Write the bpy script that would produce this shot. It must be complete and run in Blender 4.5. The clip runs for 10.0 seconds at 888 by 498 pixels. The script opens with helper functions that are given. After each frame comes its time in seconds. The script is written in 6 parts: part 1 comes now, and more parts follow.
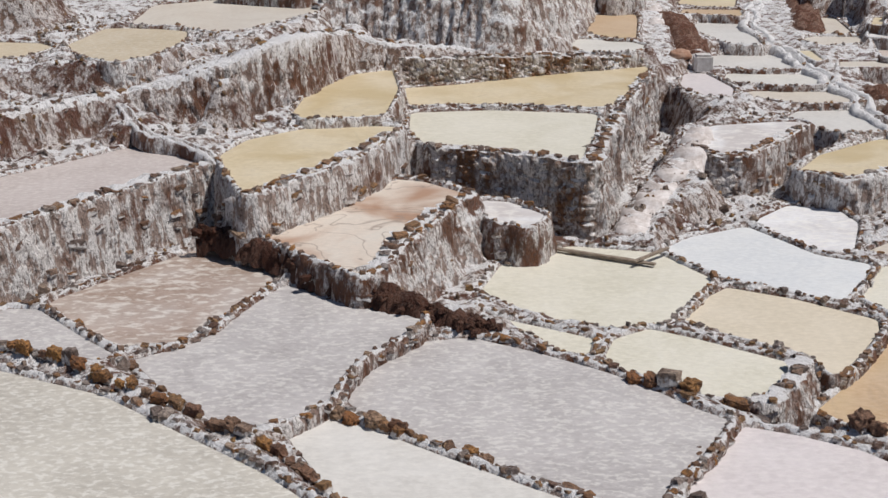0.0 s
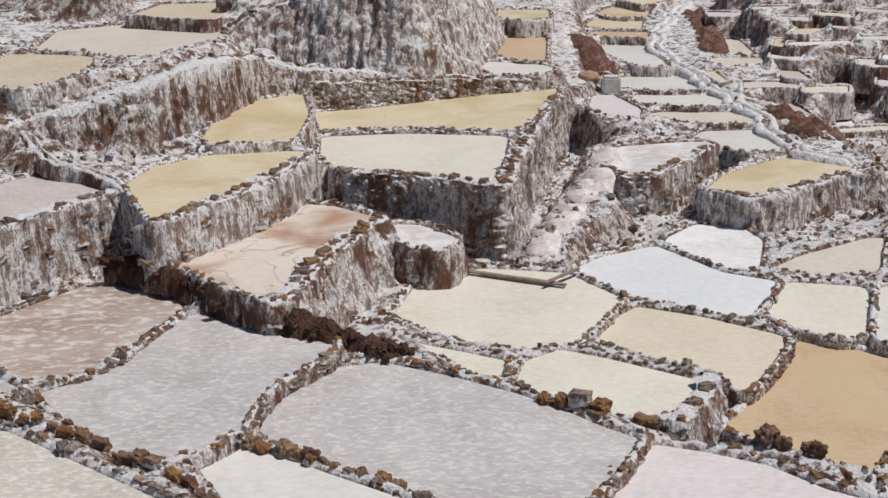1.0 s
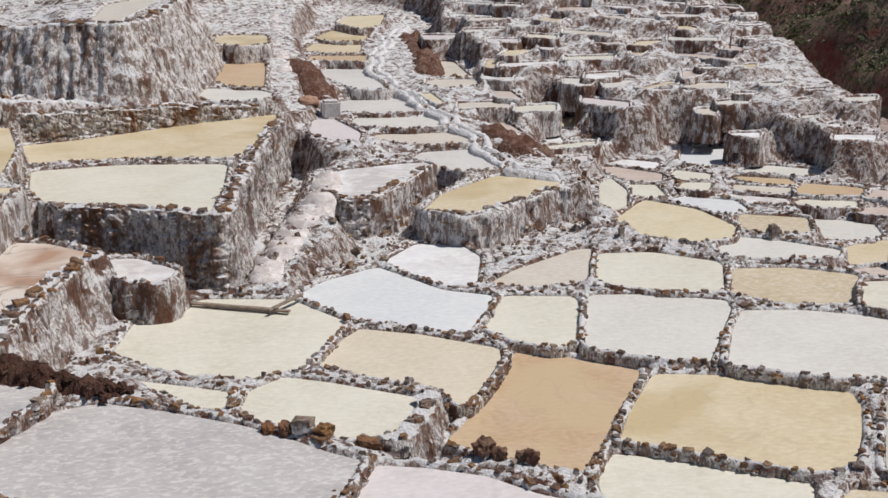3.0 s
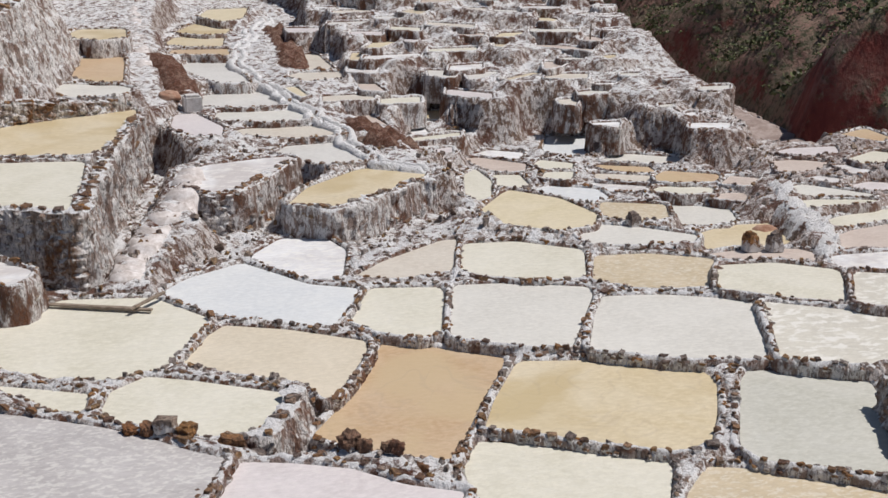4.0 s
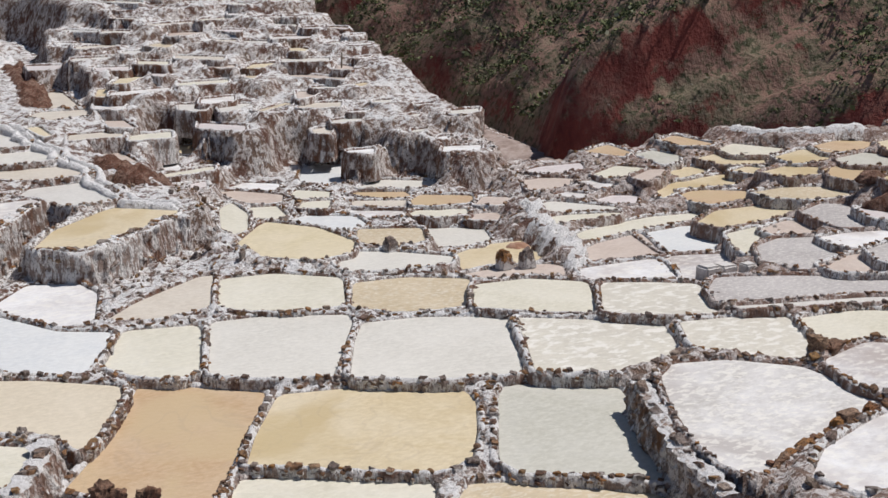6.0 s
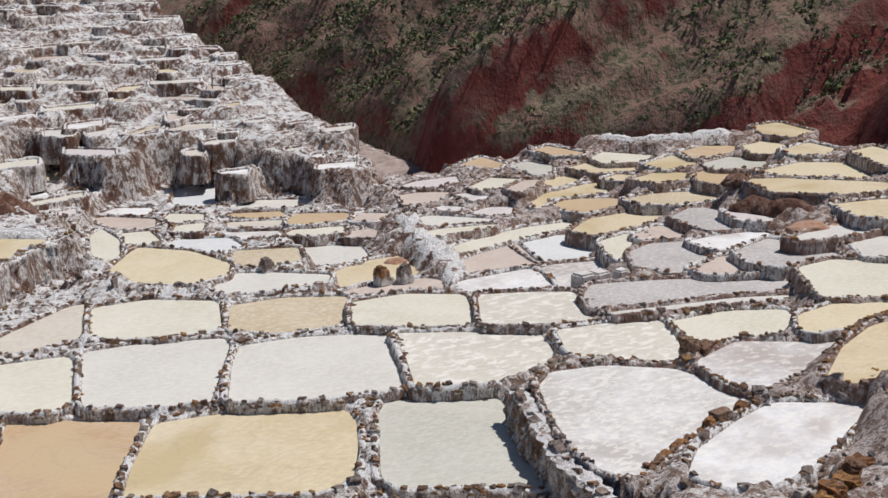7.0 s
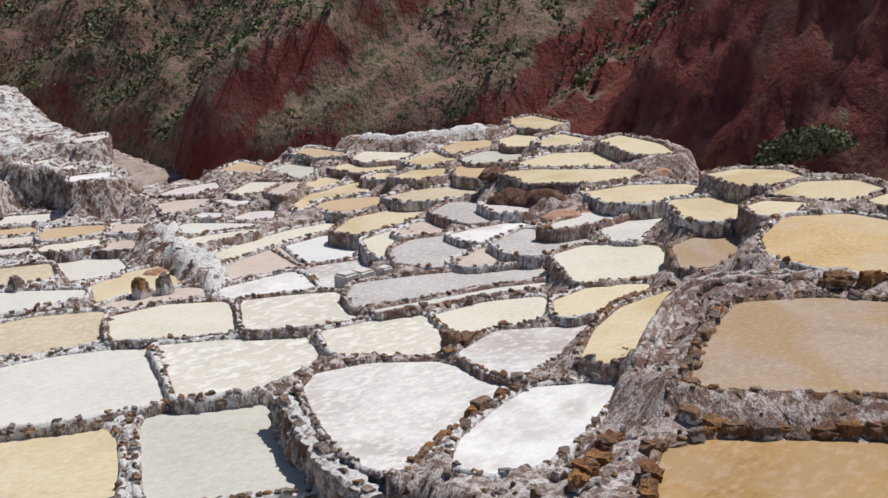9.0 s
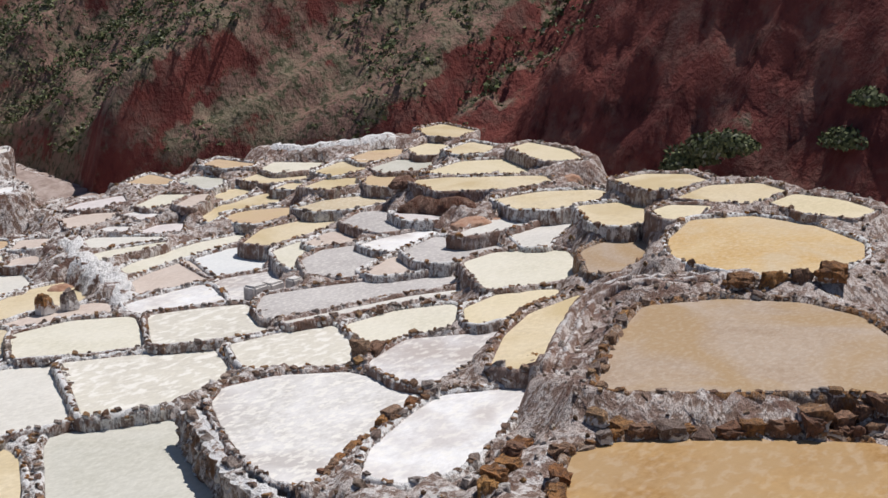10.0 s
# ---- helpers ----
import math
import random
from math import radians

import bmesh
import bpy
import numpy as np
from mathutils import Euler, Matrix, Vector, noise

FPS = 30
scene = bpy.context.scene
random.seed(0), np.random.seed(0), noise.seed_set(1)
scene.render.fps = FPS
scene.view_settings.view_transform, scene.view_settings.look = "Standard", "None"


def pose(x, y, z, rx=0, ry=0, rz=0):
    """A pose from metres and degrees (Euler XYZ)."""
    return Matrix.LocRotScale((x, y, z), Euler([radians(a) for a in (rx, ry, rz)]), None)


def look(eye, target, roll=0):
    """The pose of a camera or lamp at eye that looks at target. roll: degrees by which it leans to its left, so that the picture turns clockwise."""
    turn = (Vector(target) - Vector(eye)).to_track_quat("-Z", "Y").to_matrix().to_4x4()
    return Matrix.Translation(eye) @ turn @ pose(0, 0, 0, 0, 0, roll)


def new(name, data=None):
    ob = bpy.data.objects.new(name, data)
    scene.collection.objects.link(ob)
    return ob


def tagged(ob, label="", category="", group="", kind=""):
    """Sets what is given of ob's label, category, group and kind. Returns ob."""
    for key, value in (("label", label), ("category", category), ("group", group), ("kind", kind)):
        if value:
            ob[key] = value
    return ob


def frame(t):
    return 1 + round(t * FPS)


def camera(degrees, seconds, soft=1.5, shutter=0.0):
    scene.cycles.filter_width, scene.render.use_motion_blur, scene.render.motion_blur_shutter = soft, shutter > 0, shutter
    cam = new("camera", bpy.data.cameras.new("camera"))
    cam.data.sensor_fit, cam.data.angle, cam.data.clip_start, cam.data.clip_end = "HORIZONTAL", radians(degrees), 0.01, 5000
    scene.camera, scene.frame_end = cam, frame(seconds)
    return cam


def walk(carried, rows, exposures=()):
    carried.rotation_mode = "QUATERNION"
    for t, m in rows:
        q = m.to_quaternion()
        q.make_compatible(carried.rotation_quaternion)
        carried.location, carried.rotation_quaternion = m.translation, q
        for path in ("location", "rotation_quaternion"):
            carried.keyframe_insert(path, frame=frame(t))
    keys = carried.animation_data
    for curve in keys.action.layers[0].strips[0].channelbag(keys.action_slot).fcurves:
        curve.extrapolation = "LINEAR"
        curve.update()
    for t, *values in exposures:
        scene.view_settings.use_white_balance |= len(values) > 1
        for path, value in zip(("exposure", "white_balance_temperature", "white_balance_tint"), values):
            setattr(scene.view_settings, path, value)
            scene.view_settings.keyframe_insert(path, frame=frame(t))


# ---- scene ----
cam = camera(39.57, 10.0)
# seconds, eye in metres, turn in degrees
ROWS = [
    (0, -0.0, -0.0, 12.3, 71.409, 0.637, 2.131),
    (0.5, 0.07, -0.004, 12.338, 71.88, 0.521, 0.444),
    (1, 0.162, -0.008, 12.386, 72.349, 0.382, -1.812),
    (1.5, 0.273, -0.036, 12.446, 72.853, 0.299, -4.523),
    (2, 0.399, -0.085, 12.503, 73.223, 0.178, -7.596),
    (2.5, 0.534, -0.164, 12.553, 73.39, -0.091, -10.892),
    (3, 0.67, -0.248, 12.593, 73.315, -0.403, -14.187),
    (4.5, 1.041, -0.448, 12.61, 73.111, -0.877, -22.935),
    (5, 1.164, -0.483, 12.617, 73.445, -0.823, -25.638),
    (5.5, 1.282, -0.529, 12.631, 73.942, -0.719, -28.393),
    (7, 1.658, -0.721, 12.675, 75.156, 0.408, -37.011),
    (7.5, 1.766, -0.798, 12.661, 75.158, 0.661, -39.843),
    (8, 1.879, -0.873, 12.648, 75.054, 0.786, -42.595),
    (8.5, 1.989, -0.945, 12.632, 75.04, 0.821, -45.241),
    (9, 2.104, -1.016, 12.62, 75.115, 0.838, -47.813),
    (9.5, 2.21, -1.093, 12.605, 75.319, 0.877, -50.058),
    (10, 2.314, -1.165, 12.581, 75.48, 0.951, -51.808),
]
walk(cam, [(t, pose(x, y, z, rx, ry, rz)) for t, x, y, z, rx, ry, rz in ROWS],
     exposures=[(0.0, -0.04), (3.0, 0.0), (5.5, 0.06), (7.5, 0.1), (10.0, 0.22)])

# ---- world and sun ----
SUN_TURN, SUN_UP = 99.0, 62.0          # degrees clockwise from +y, and above the horizon
world = bpy.data.worlds.new("sky")
scene.world = world
world.use_nodes = True
wn = world.node_tree
sky = wn.nodes.new("ShaderNodeTexSky")
sky.sky_type, sky.sun_disc = "NISHITA", False
sky.sun_elevation, sky.sun_rotation = radians(SUN_UP), radians(SUN_TURN)
sky.altitude, sky.dust_density = 3000.0, 1.0
wn.nodes["Background"].inputs["Strength"].default_value = 0.06
wn.links.new(sky.outputs[0], wn.nodes["Background"].inputs["Color"])
sun = new("sun", bpy.data.lights.new("sun", "SUN"))
sun.data.energy, sun.data.angle, sun.data.color = 3.75, radians(0.6), (1.0, 0.955, 0.925)
a, e = radians(SUN_TURN), radians(SUN_UP)
sun.matrix_world = look((0, 0, 60), (-math.sin(a) * math.cos(e) * 40, -math.cos(a) * math.cos(e) * 40, 60 - math.sin(e) * 40))


# ---- materials ----
class Nodes:
    """A short way to wire a node material."""

    def __init__(self, name):
        self.mat = bpy.data.materials.new(name)
        self.mat.use_nodes = True
        self.tree = self.mat.node_tree
        self.bsdf = self.tree.nodes["Principled BSDF"]
        self.coord = self.tree.nodes.new("ShaderNodeNewGeometry")

    def add(self, kind, **inputs):
        n = self.tree.nodes.new(kind)
        for k, v in inputs.items():
            self.put(n, k.replace("_", " "), v)
        return n

    def put(self, n, key, v):
        socket = n.inputs[int(key)] if key.isdigit() else n.inputs[key]
        if isinstance(v, bpy.types.NodeSocket):
            self.tree.links.new(v, socket)
        else:
            socket.default_value = v

    def place(self, sx, sy, sz, vector=None):
        n = self.add("ShaderNodeMapping", Scale=(sx, sy, sz))
        self.tree.links.new(vector or self.coord.outputs["Position"], n.inputs["Vector"])
        return n.outputs[0]

    def noise(self, scale, detail=5.0, rough=0.6, vector=None, distort=0.0):
        n = self.add("ShaderNodeTexNoise", Scale=scale, Detail=detail, Roughness=rough, Distortion=distort)
        self.tree.links.new(vector or self.coord.outputs["Position"], n.inputs["Vector"])
        return n.outputs["Fac"]

    def ramp(self, fac, *stops):
        n = self.add("ShaderNodeValToRGB", Fac=fac)
        el = n.color_ramp.elements
        while len(el) < len(stops):
            el.new(0.5)
        for s, (p, c) in zip(el, stops):
            s.position = p
            s.color = (c, c, c, 1) if isinstance(c, (int, float)) else (*c, 1)
        return n.outputs[0]

    def mix(self, fac, one, two, blend="MIX"):
        n = self.add("ShaderNodeMix")
        n.data_type, n.blend_type = "RGBA", blend
        for socket, v in ((n.inputs[0], fac), (n.inputs[6], one), (n.inputs[7], two)):
            if isinstance(v, bpy.types.NodeSocket):
                self.tree.links.new(v, socket)
            else:
                socket.default_value = (*v, 1) if isinstance(v, tuple) else v
        return n.outputs[2]

    def math(self, op, one, two=0.0):
        n = self.add("ShaderNodeMath")
        n.operation = op
        for socket, v in zip(n.inputs, (one, two)):
            if isinstance(v, bpy.types.NodeSocket):
                self.tree.links.new(v, socket)
            else:
                socket.default_value = v
        return n.outputs[0]

    def bump(self, height, strength, distance):
        n = self.add("ShaderNodeBump", Height=height, Strength=strength, Distance=distance)
        self.put(self.bsdf, "Normal", n.outputs[0])

    def done(self, color, rough, spec=0.4):
        self.put(self.bsdf, "Base Color", color)
        self.put(self.bsdf, "Roughness", rough)
        self.put(self.bsdf, "Specular IOR Level", spec)
        return self.mat

    def upward(self):
        n = self.add("ShaderNodeSeparateXYZ")
        self.tree.links.new(self.coord.outputs["Normal"], n.inputs[0])
        return n.outputs[2]


def earthy(m):
    """How far the salt gives way to dusty reddish earth: from the middle ponds towards the mound."""
    split = m.add("ShaderNodeSeparateXYZ")
    m.tree.links.new(m.coord.outputs["Position"], split.inputs[0])
    return m.ramp(m.math("DIVIDE", m.math("SUBTRACT", split.outputs[0], m.math("MULTIPLY", split.outputs[1], 0.5)), 50.0), (0.1, 0.0), (0.36, 0.2))


def salt_wall_material(name, white, grey, rust, rust_share, crust, dusty=False, hang=1.0):
    """Salt-draped stone: fine white drips over grey earth, rusty patches, shade of clefts painted as dark lines, dark
    brown specks where the fine relief is low; more crust on what faces up.
    """
    m = Nodes(name)
    drip = m.noise(1.0, 6, 0.66, m.place(4.2, 4.2, 2.6 - 1.6 * hang))
    thin = m.noise(1.0, 5, 0.6, m.place(13.0, 13.0, 9.0 - 5.6 * hang))
    mid = m.noise(2.2, 6, 0.68)
    fine = m.noise(13.0, 5, 0.7, m.place(1, 1, 0.7))
    patch = m.noise(0.5, 4, 0.6)
    both = m.math("ADD", m.math("MULTIPLY", drip, 0.78), m.math("MULTIPLY", thin, 0.22))
    both = m.math("ADD", both, m.math("MULTIPLY", m.math("SUBTRACT", mid, 0.5), 0.45))
    body = m.mix(m.ramp(both, (0.455, 0.0), (0.52, 1.0)), grey, white)
    stain = m.math("MULTIPLY", m.ramp(patch, (rust_share, 0.0), (rust_share + 0.08, 1.0)), m.ramp(m.noise(2.6, 6, 0.7, m.place(1, 1, 0.45)), (0.43, 0.0), (0.54, 0.95)))
    body = m.mix(stain, body, rust)
    # crevice shade painted as thin dark lines; the relief has no such clefts
    cleft_shade = m.math("ABSOLUTE", m.math("SUBTRACT", m.noise(1.0, 5, 0.62, m.place(3.0, 3.0, 1.1)), 0.5))
    body = m.mix(m.ramp(cleft_shade, (0.0, 0.7), (0.022, 0.0)), body, tuple(0.4 * g for g in grey))
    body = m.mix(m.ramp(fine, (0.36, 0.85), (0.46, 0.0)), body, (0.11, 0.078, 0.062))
    up = m.math("ADD", m.upward(), m.math("MULTIPLY", m.math("SUBTRACT", m.noise(2.4, 7, 0.72), 0.5), 2.2))
    shade = m.math("SUBTRACT", up, earthy(m)) if dusty else up
    body = m.mix(m.ramp(shade, (crust, 0.0), (crust + 0.12, 0.95)), body, (0.84, 0.83, 0.825))
    if dusty:
        body = m.mix(m.math("MULTIPLY", earthy(m), m.ramp(mid, (0.38, 0.6), (0.6, 2.2))), body, (0.46, 0.335, 0.285))
    high = m.math("ADD", m.math("ADD", drip, m.math("MULTIPLY", thin, 0.45)), m.math("ADD", m.math("MULTIPLY", fine, 0.4), mid))
    m.bump(high, 1.0, 0.17)
    return m.done(body, 0.85, 0.25)


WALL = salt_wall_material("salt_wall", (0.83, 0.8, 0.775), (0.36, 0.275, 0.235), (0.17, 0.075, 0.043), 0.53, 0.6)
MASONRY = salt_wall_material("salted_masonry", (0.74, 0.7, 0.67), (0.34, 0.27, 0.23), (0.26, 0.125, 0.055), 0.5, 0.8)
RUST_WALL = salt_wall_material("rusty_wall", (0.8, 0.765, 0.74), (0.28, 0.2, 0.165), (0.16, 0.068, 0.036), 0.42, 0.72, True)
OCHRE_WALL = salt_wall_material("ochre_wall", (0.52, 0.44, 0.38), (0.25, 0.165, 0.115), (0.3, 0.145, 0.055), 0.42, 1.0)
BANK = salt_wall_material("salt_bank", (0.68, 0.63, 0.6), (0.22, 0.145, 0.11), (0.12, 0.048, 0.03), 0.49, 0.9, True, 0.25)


def brine_material(name, one, two, flecks=0.0, stain=None, rough=0.3, veins=0.0, size=7.0):
    """Shallow brine over salt: soft clouds of two tones, drifting flecks of salt, a stain."""
    m = Nodes(name)
    cloud = m.noise(0.45, 4, 0.55, distort=0.6)
    col = m.mix(m.ramp(cloud, (0.36, 0.0), (0.64, 1.0)), one, two)
    speck = m.noise(4.5, 5, 0.65, m.place(1.0, 1.6, 1.0))
    col = m.mix(m.math("MULTIPLY", m.ramp(speck, (0.4, 0.0), (0.66, 1.0)), 0.5), col, tuple(min(1, c * 1.18 + 0.02) for c in two))
    if stain:
        col = m.mix(m.ramp(m.noise(0.28, 3, 0.5, distort=0.8), (0.47, 0.0), (0.62, 0.85)), col, stain)
    if flecks:
        spots = m.math("MULTIPLY", m.ramp(m.noise(size, 3, 0.55, m.place(0.8, 1.3, 1.0), 0.4), (0.5, 0.0), (0.62, 1.0)), flecks)
        col = m.mix(spots, col, (0.8, 0.78, 0.72))
    if veins:
        line = m.math("ABSOLUTE", m.math("SUBTRACT", m.noise(0.35, 3, 0.5, distort=1.2), 0.5))
        col = m.mix(m.math("MULTIPLY", m.ramp(line, (0.0, 1.0), (0.012, 0.0)), veins), col, (0.3, 0.24, 0.2))
    m.bump(speck, 0.3, 0.04)
    return m.done(col, rough + 0.12, 0.22)


BRINE = {
    "milk": brine_material("milky_brine", (0.45, 0.42, 0.365), (0.55, 0.52, 0.455), 0.5),
    "grey": brine_material("grey_brine", (0.38, 0.355, 0.345), (0.5, 0.475, 0.46), 0.4),
    "greywhite": brine_material("pale_grey_brine", (0.56, 0.54, 0.5), (0.64, 0.62, 0.58), 0.15),
    "brownsalt": brine_material("brown_brine", (0.3, 0.22, 0.17), (0.42, 0.34, 0.29), 0.5, (0.48, 0.42, 0.38), size=3.5),
    "pinkwhite": brine_material("pinkish_brine", (0.58, 0.53, 0.52), (0.66, 0.61, 0.6), 0.15),
    "pinkgrey": brine_material("dusky_brine", (0.44, 0.38, 0.35), (0.53, 0.47, 0.44), 0.3),
    "pinktan": brine_material("rosy_brine", (0.5, 0.41, 0.35), (0.58, 0.5, 0.44)),
    "pinkbrown": brine_material("rosy_brown_brine", (0.34, 0.25, 0.175), (0.41, 0.325, 0.25), 0.1, (0.38, 0.26, 0.14)),
    "cream": brine_material("cream_brine", (0.6, 0.57, 0.46), (0.67, 0.64, 0.54), 0.15),
    "tancream": brine_material("fawn_brine", (0.56, 0.5, 0.42), (0.62, 0.57, 0.49), 0.15),
    "bluewhite": brine_material("chalky_brine", (0.6, 0.62, 0.63), (0.68, 0.69, 0.68), 0.1),
    "beige": brine_material("beige_brine", (0.6, 0.53, 0.41), (0.65, 0.58, 0.46)),
    "white": brine_material("white_brine", (0.58, 0.56, 0.505), (0.65, 0.63, 0.575), 0.2),
    "mottle": brine_material("mottled_brine", (0.56, 0.53, 0.46), (0.62, 0.59, 0.51), 0.85, size=2.8),
    "orange": brine_material("orange_brine", (0.49, 0.34, 0.2), (0.55, 0.42, 0.285), 0.0, (0.56, 0.43, 0.265), veins=0.15),
    "yellow": brine_material("yellow_brine", (0.585, 0.485, 0.31), (0.635, 0.55, 0.395), 0.0, (0.54, 0.43, 0.245), veins=0.15),
    "yellowcream": brine_material("straw_brine", (0.6, 0.52, 0.34), (0.66, 0.58, 0.42)),
    "ochre": brine_material("ochre_brine", (0.5, 0.33, 0.14), (0.57, 0.43, 0.24), 0.15, (0.56, 0.45, 0.3)),
    "gold": brine_material("golden_brine", (0.31, 0.17, 0.055), (0.42, 0.27, 0.12), 0.1, (0.4, 0.27, 0.14), size=3.0),
    "tan": brine_material("tan_brine", (0.5, 0.41, 0.27), (0.57, 0.48, 0.34), 0.35),
    "greygreen": brine_material("sage_brine", (0.47, 0.46, 0.39), (0.54, 0.53, 0.47), 0.15),
    "brownred": brine_material("cracked_salt", (0.62, 0.57, 0.5), (0.6, 0.52, 0.44), 0.0, (0.36, 0.2, 0.12), 0.6, 0.8),
    "salt": brine_material("harvested_salt", (0.58, 0.57, 0.57), (0.72, 0.72, 0.72), 0.45, (0.5, 0.46, 0.44), 0.8, size=3.0),
    "saltgrey": brine_material("drying_salt", (0.4, 0.37, 0.36), (0.62, 0.61, 0.61), 0.45, (0.42, 0.37, 0.345), 0.8, size=3.5),
    "bowl": brine_material("white_salt_bed", (0.48, 0.46, 0.43), (0.64, 0.63, 0.62), 0.6, (0.46, 0.43, 0.41), 0.55, size=4.5),
}
WORDS = {
    "milk": "milky beige brine", "grey": "grey brine", "greywhite": "pale grey brine", "brownsalt": "brown brine under salt flakes", "pinkwhite": "pinkish white brine",
    "pinkgrey": "dusky pink-grey brine", "pinktan": "rosy tan brine", "pinkbrown": "rosy brown brine", "cream": "cream-coloured brine", "tancream": "fawn brine", "bluewhite": "chalky white brine",
    "beige": "beige brine", "white": "white brine", "mottle": "cream brine flecked with floating salt", "orange": "orange brine", "yellow": "yellow brine", "yellowcream": "straw-coloured brine",
    "ochre": "ochre brine", "gold": "golden-brown brine", "tan": "tan brine", "greygreen": "sage-grey brine", "brownred": "cracked, rust-stained salt", "salt": "dry white harvested salt", "saltgrey": "drying grey-white salt",
    "bowl": "white crystal salt",
}


def stone_material(name, crust, *stops):
    """Weathered rock of mixed colours; salt creeps up it from the brine and lies in its hollows."""
    m = Nodes(name)
    info = m.tree.nodes.new("ShaderNodeObjectInfo")
    isl = m.coord.outputs["Random Per Island"]
    pick = m.math("FRACT", m.math("ADD", info.outputs["Random"], isl))
    base = m.ramp(pick, *stops)
    grain = m.noise(14, 6, 0.7)
    base = m.mix(m.ramp(m.noise(4.5, 4, 0.65), (0.46, 0.0), (0.64, 0.7)), base, (0.12, 0.066, 0.045))
    base = m.mix(m.ramp(grain, (0.36, 0.75), (0.56, 0.0)), base, (0.05, 0.038, 0.032))
    own = m.tree.nodes.new("ShaderNodeTexCoord")
    split = m.add("ShaderNodeSeparateXYZ")
    m.tree.links.new(own.outputs["Generated"], split.inputs[0])
    ragged = m.math("MULTIPLY", m.math("SUBTRACT", m.noise(5, 5, 0.7), 0.5), 2.2)
    low = m.math("ADD", m.math("SUBTRACT", 1.0, split.outputs[2]), ragged)
    base = m.mix(m.ramp(low, (crust, 0.0), (crust + 0.2, 0.9)), base, (0.74, 0.72, 0.7))
    m.bump(m.math("ADD", grain, m.noise(34, 4, 0.6)), 0.9, 0.05)
    return m.done(base, 0.85, 0.3)


STONE = stone_material("rim_stone", 0.42, (0.0, (0.2, 0.13, 0.1)), (0.2, (0.4, 0.19, 0.06)), (0.36, (0.33, 0.28, 0.25)), (0.52, (0.18, 0.1, 0.07)), (0.7, (0.38, 0.22, 0.1)), (0.85, (0.42, 0.38, 0.35)), (1.0, (0.15, 0.11, 0.095)))
OCHRE = stone_material("ochre_stone", 0.72, (0.0, (0.3, 0.13, 0.05)), (0.3, (0.5, 0.26, 0.085)), (0.5, (0.19, 0.09, 0.06)), (0.75, (0.42, 0.28, 0.18)), (1.0, (0.24, 0.115, 0.07)))


def hill_material():
    """Red earth; dry grass and low scrub cover the gentler ground and thin out along the cliff."""
    m = Nodes("red_hillside")
    red = m.mix(m.ramp(m.noise(0.5, 5, 0.65, m.place(1, 1, 0.4)), (0.35, 0.0), (0.65, 1.0)), (0.115, 0.032, 0.03), (0.235, 0.07, 0.056))
    red = m.mix(m.ramp(m.noise(0.35, 6, 0.7), (0.5, 0.0), (0.66, 0.8)), red, (0.22, 0.125, 0.1))
    red = m.mix(m.ramp(m.noise(0.9, 5, 0.7, m.place(1, 1, 0.3)), (0.34, 0.85), (0.46, 0.0)), red, (0.07, 0.022, 0.02))
    grass = m.mix(m.ramp(m.noise(0.3, 6, 0.7), (0.44, 0.0), (0.6, 1.0)), (0.24, 0.145, 0.115), (0.2, 0.165, 0.115))
    grass = m.mix(m.ramp(m.noise(2.4, 5, 0.7), (0.5, 0.0), (0.58, 0.9)), grass, (0.065, 0.07, 0.04))
    grass = m.mix(m.ramp(m.noise(3.6, 4, 0.65), (0.62, 0.0), (0.7, 0.7)), grass, (0.32, 0.3, 0.24))
    flat = m.math("ADD", m.upward(), m.math("MULTIPLY", m.math("SUBTRACT", m.noise(0.25, 8, 0.74), 0.5), 1.3))
    split = m.add("ShaderNodeSeparateXYZ")
    m.tree.links.new(m.coord.outputs["Position"], split.inputs[0])
    along = m.math("ADD", split.outputs[1], m.math("MULTIPLY", m.math("SUBTRACT", split.outputs[0], 50.0), 0.22))
    bare = m.ramp(m.math("DIVIDE", along, 100.0), (0.2, 0.5), (0.25, 0.4), (0.455, 0.4), (0.48, 0.88))
    cover = m.ramp(m.math("SUBTRACT", m.math("ADD", flat, bare), 0.7), (0.5, 0.0), (0.6, 1.0))
    col = m.mix(cover, red, grass)
    m.bump(m.math("ADD", m.noise(0.8, 6, 0.65, m.place(1, 1, 0.5)), m.math("MULTIPLY", m.noise(4.0, 4, 0.6), 0.3)), 0.8, 0.4)
    return m.done(col, 0.95, 0.15)


HILL = hill_material()


def leaf_material():
    m = Nodes("scrub_leaf")
    col = m.ramp(m.coord.outputs["Random Per Island"], (0.0, (0.05, 0.06, 0.032)), (0.5, (0.11, 0.125, 0.06)), (0.85, (0.17, 0.19, 0.08)), (1.0, (0.28, 0.28, 0.21)))
    return m.done(col, 0.8, 0.2)


LEAF = leaf_material()


def plain_material(name, one, two, scale, rough=0.85):
    m = Nodes(name)
    n = m.noise(scale, 6, 0.65)
    m.bump(n, 0.6, 0.05)
    return m.done(m.mix(m.ramp(n, (0.35, 0.0), (0.65, 1.0)), one, two), rough, 0.3)


WOOD = plain_material("weathered_wood", (0.2, 0.15, 0.11), (0.34, 0.28, 0.22), 6)
BRICKWORK = plain_material("salted_block", (0.5, 0.47, 0.44), (0.7, 0.68, 0.66), 5)
PATH = plain_material("trodden_salt_dust", (0.45, 0.39, 0.355), (0.74, 0.7, 0.68), 3.5)
HEAP = plain_material("red_salt_earth", (0.3, 0.15, 0.09), (0.45, 0.3, 0.22), 3)
GRAVEL = plain_material("river_gravel", (0.24, 0.18, 0.155), (0.4, 0.33, 0.3), 1.6)


